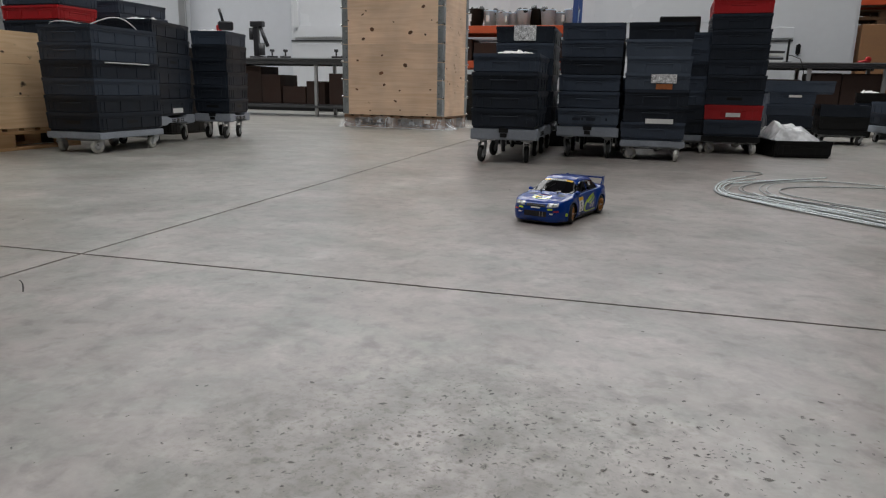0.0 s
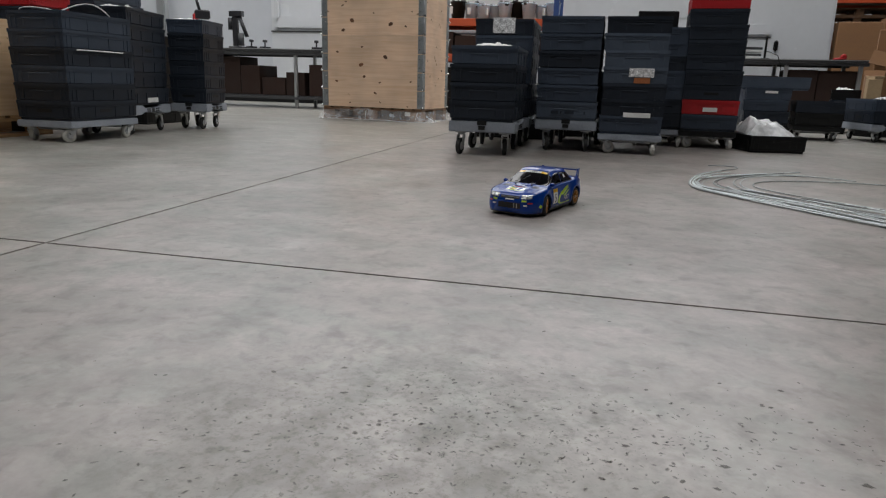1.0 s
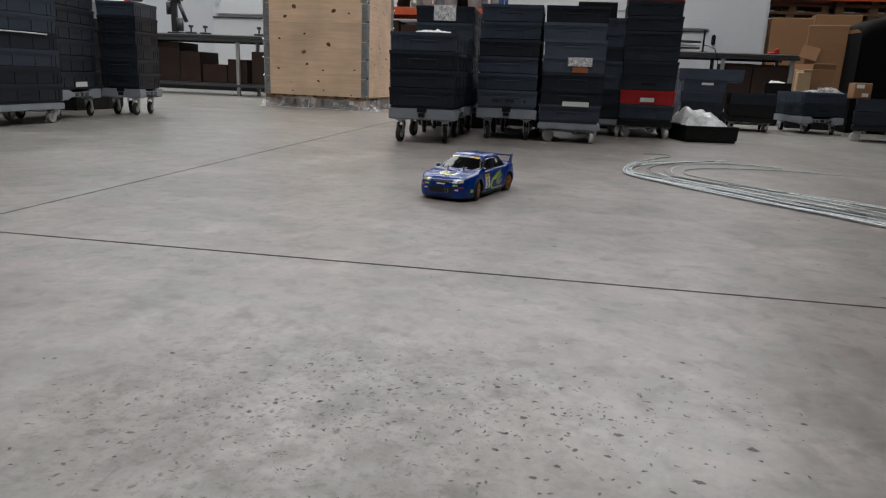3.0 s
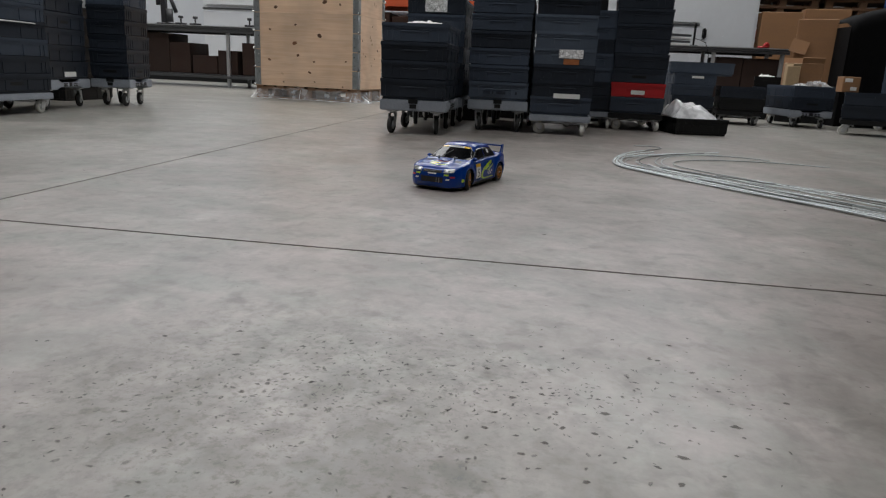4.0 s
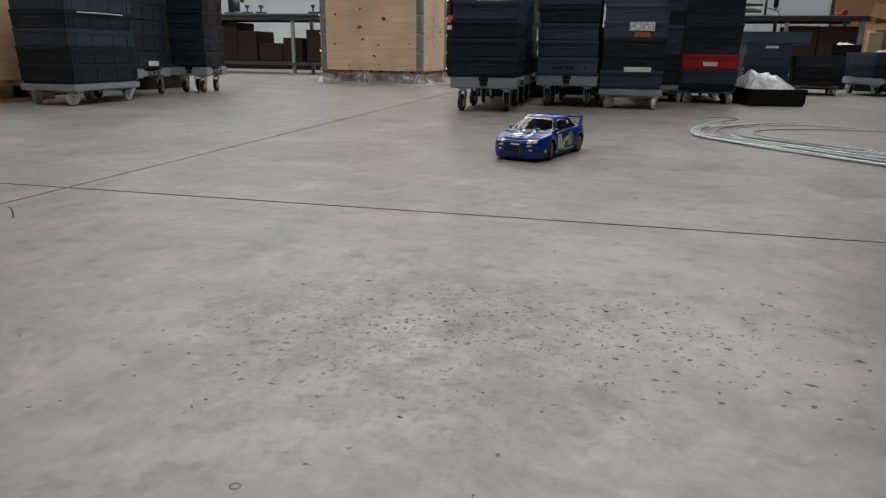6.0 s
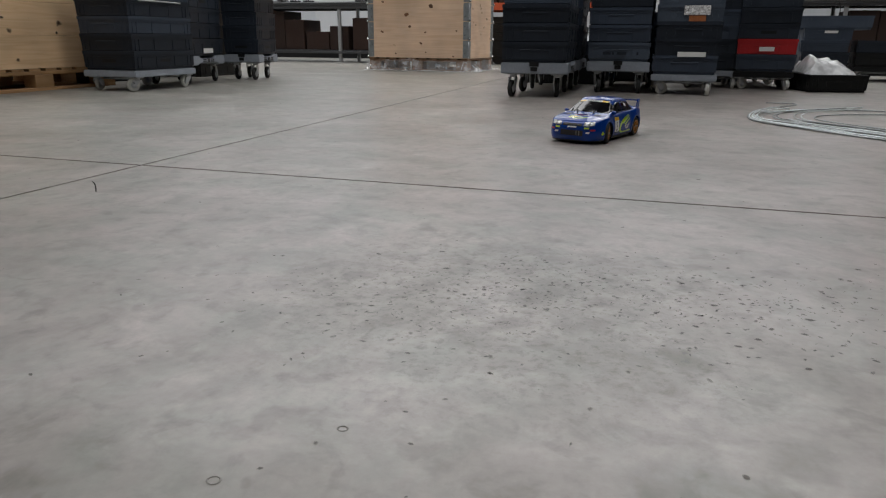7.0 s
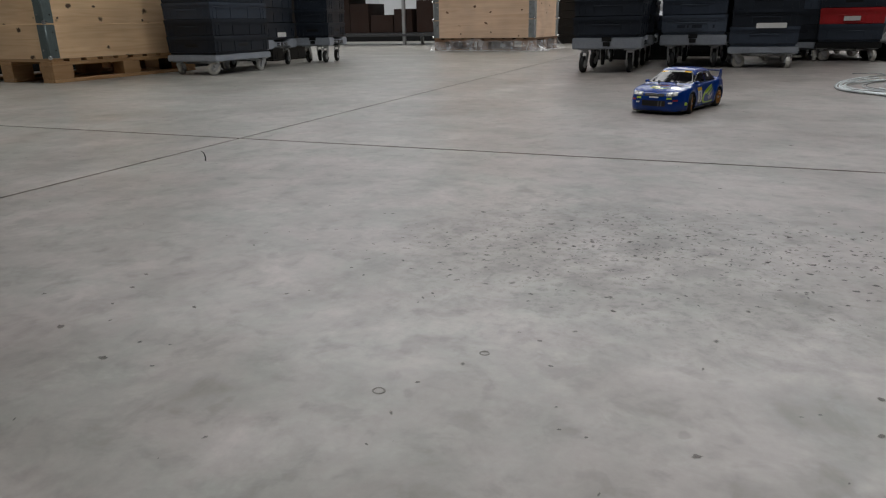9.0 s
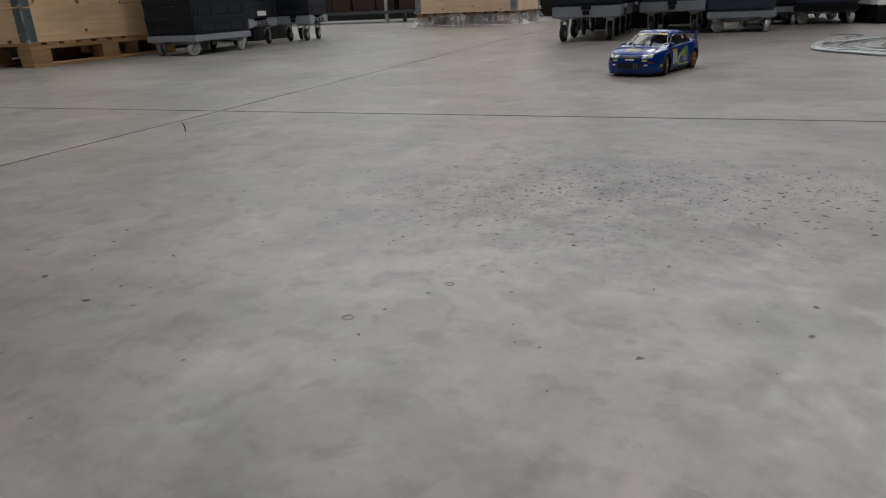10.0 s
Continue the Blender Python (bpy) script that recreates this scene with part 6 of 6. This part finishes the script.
box(bm, S0 - 0.2, S1 + 0.2, JD - GAP + 0.0002, JD + GAP - 0.0002, -0.15, -0.004)
box(bm, JS - GAP + 0.0002, JS + GAP - 0.0002, D0 - 0.2, JD - GAP, -0.15, -0.004)
box(bm, JS - GAP + 0.0002, JS + GAP - 0.0002, JD + GAP, D1 + 0.2, -0.15, -0.004)
part("joint_filler", bm, M_JOINT, floor, "dark joint filler")


# ---- grit and chips on the concrete ----
def chips(name, count, region, size, mat, label, seed, flat=0.0006, stretch=1.0):
    rng = random.Random(seed)
    verts, faces = [], []
    for _ in range(count):
        x, y = region(rng)
        r = size * rng.uniform(0.45, 1.0) ** 2
        a0, n = rng.uniform(0, 6.28), rng.randint(5, 7)
        el = rng.uniform(0.3, 0.9)
        base = len(verts)
        for k in range(n):
            a = k / n * 6.28
            rr = r * rng.uniform(0.7, 1.15)
            u, w = rr * math.cos(a) * stretch, rr * math.sin(a) * el
            verts.append((x + u * math.cos(a0) - w * math.sin(a0), y + u * math.sin(a0) + w * math.cos(a0), 0.0004))
        verts.append((x, y, 0.0005 + flat * rng.uniform(0.5, 1.5)))
        for k in range(n):
            faces.append((base + k, base + (k + 1) % n, base + n))
    me = bpy.data.meshes.new(name)
    me.from_pydata(verts, [], faces)
    me.materials.append(mat)
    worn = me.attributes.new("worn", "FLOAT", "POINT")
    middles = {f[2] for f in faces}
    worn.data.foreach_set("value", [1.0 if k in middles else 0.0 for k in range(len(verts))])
    return tagged(new(name, me), label, "grit", kind="stuff")


def near_region(rng):
    while True:
        x, y = rng.uniform(-2.2, 1.5), rng.uniform(0.25, 3.2)
        p = 0.25 + 0.75 * max(0.0, noise.noise(Vector((x * 1.3, y * 1.3, 3.0)))) * 2
        if rng.random() < p * (1.2 if y < 1.6 else 0.4):
            return x, y


def speckled(rng):
    a, c = rng.gauss(0, 0.2), rng.gauss(0, 0.09)
    return 0.02 + a * 0.9 - c * 0.44, 0.985 + a * 0.44 + c * 0.9


def banded(rng):
    a, c = rng.gauss(0, 0.13), rng.gauss(0, 0.06)
    return 0.30 + a * 0.9 - c * 0.44, 1.12 + a * 0.44 + c * 0.9


def far_region(rng):
    return rng.uniform(-4.5, 3.0), rng.uniform(2.5, 7.0)


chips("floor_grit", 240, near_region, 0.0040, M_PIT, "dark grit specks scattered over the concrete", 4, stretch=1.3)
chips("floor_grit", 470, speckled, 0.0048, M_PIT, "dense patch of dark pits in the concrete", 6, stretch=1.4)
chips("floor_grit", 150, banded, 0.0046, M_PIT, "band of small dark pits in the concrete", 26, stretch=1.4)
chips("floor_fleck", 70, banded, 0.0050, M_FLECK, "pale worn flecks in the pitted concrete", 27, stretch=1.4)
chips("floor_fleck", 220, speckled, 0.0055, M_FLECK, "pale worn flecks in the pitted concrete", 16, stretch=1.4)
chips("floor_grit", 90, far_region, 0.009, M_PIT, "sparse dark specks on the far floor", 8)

# Larger pits, each in its place: x, y, radius in mm.
PITS_WORN = [(-0.414, 0.946, 3), (-0.274, 1.035, 6), (-0.273, 1.007, 2), (-0.191, 1.097, 6), (-0.126, 1.060, 4), (-0.080, 1.090, 5), (-0.052, 1.098, 3), (-0.024, 1.129, 5), (-0.146, 1.027, 7),
             (-0.073, 0.941, 5), (-0.068, 0.966, 4), (-0.058, 0.972, 5), (-0.053, 1.006, 5), (-0.013, 0.999, 4), (-0.017, 1.039, 3), (0.052, 1.066, 5), (0.085, 1.122, 4), (-0.200, 0.788, 4),
             (-0.219, 0.751, 3), (-0.196, 0.764, 2), (-0.138, 0.804, 3), (-0.048, 0.752, 4), (-0.028, 0.779, 2), (0.031, 0.787, 3), (0.051, 0.754, 4), (-0.012, 0.729, 2), (-0.041, 0.732, 3),
             (-0.148, 0.695, 3), (-0.161, 0.847, 5), (0.051, 0.865, 3), (0.107, 0.837, 3)]
PITS_BAND = [(0.227, 1.240, 4), (0.264, 1.211, 3), (0.321, 1.316, 4), (0.403, 1.332, 5), (0.428, 1.317, 2), (0.428, 1.375, 3), (0.390, 1.266, 5), (0.469, 1.199, 4), (0.509, 1.178, 3), (0.549, 1.201, 5),
             (0.178, 1.134, 5), (0.187, 1.060, 4), (0.194, 1.102, 3), (0.230, 1.068, 6), (0.262, 1.092, 5), (0.271, 1.071, 3), (0.328, 1.109, 4), (0.341, 1.076, 7), (0.366, 1.083, 3), (0.168, 1.005, 4),
             (0.219, 1.023, 5), (0.219, 0.985, 5), (0.256, 0.983, 4), (0.300, 1.021, 5), (0.289, 0.981, 5), (0.270, 0.950, 5), (0.376, 1.011, 4), (0.336, 1.024, 5), (0.437, 1.054, 3), (0.487, 1.109, 7),
             (0.494, 1.086, 3), (0.518, 1.072, 4)]
PITS_NEAR = [(-0.440, 0.413, 6), (-0.332, 0.396, 6), (-0.477, 0.522, 4), (-0.504, 0.559, 4), (-0.359, 0.522, 4), (-0.450, 0.479, 3), (-0.297, 0.605, 3), (-0.281, 0.627, 2), (-0.289, 0.714, 3),
             (-0.300, 0.448, 2), (-0.276, 0.411, 3), (-0.024, 0.421, 2), (-0.552, 0.454, 3), (-0.013, 0.654, 2), (0.013, 0.647, 3), (0.044, 0.605, 3), (0.050, 0.753, 3), (0.092, 0.515, 2),
             (0.114, 0.516, 2), (0.301, 0.694, 4), (0.302, 0.634, 4), (0.191, 0.536, 4), (-0.044, 0.517, 3)]
PITS_SPARSE = [(0.484, 1.042, 3), (0.430, 1.014, 8), (0.406, 0.984, 5), (0.347, 0.981, 3), (0.342, 0.927, 5), (0.430, 0.962, 5), (0.470, 0.995, 3), (0.451, 0.945, 4), (0.480, 0.939, 2), (0.559, 0.991, 3),
               (0.584, 0.997, 4), (0.526, 0.953, 4), (0.771, 1.860, 7), (0.649, 1.692, 3), (0.719, 1.601, 4), (0.283, 0.926, 3), (0.265, 0.899, 3), (-0.226, 2.722, 6), (0.704, 2.683, 7), (-1.536, 2.043, 4),
               (-0.748, 3.073, 7), (0.081, 1.943, 7), (0.028, 1.395, 5), (0.121, 1.505, 4)]
rng = random.Random(12)


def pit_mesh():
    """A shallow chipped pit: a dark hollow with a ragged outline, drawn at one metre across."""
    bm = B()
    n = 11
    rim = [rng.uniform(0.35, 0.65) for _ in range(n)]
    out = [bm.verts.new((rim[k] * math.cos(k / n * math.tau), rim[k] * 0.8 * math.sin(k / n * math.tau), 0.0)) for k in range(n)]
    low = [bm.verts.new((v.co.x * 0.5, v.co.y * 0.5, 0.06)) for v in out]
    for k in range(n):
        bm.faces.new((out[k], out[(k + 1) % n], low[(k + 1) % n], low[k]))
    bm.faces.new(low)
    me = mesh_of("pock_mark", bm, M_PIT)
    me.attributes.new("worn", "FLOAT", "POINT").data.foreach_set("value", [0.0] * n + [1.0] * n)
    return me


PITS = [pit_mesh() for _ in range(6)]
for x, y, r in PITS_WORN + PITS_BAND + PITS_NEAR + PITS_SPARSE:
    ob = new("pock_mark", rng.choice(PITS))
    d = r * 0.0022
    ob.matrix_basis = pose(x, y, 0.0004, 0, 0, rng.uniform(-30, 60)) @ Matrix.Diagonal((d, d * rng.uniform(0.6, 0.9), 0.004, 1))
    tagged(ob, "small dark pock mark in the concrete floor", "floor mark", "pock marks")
# Two ring-shaped marks where plugs were set into the floor.
for x, y, r in ((-0.021, 0.596, 5.5), (-0.065, 0.488, 6.5)):
    bm = B()
    loops = [[bm.verts.new((q * r * math.cos(k * math.tau / 24), q * r * 0.9 * math.sin(k * math.tau / 24), z)) for k in range(24)] for q, z in ((0.00066, 0.0002), (0.0008, 0.0007), (0.001, 0.0002))]
    for lo, hi in zip(loops, loops[1:]):
        for k in range(24):
            bm.faces.new((lo[k], lo[(k + 1) % 24], hi[(k + 1) % 24], hi[k]))
    solid("ring_mark", bm, M_SCUFF, pose(x, y, 0), "round plug mark in the concrete floor", "floor mark", "plug marks")
# A curl of dark plastic strap standing on the floor.
bm = B()
path = [(0.018, 0.0, 0.001), (0.011, 0.006, 0.010), (0.004, 0.010, 0.019), (-0.004, 0.012, 0.025), (-0.013, 0.013, 0.028)]
last = None
for p in path:
    row = [bm.verts.new((p[0] + dx, p[1] + dy, p[2])) for dx, dy in ((-0.002, 0), (0.002, 0), (0.002, 0.0015), (-0.002, 0.0015))]
    if last:
        for k in range(4):
            bm.faces.new((last[k], last[(k + 1) % 4], row[(k + 1) % 4], row[k]))
    else:
        bm.faces.new(row[::-1])
    last = row
bm.faces.new(last)
solid("plastic_scrap", bm, M_BLACK, pose(-1.089, 1.102, 0) @ Matrix.Diagonal((0.8, 0.8, 0.72, 1)), "curled dark scrap of plastic strap on the floor", "scrap")
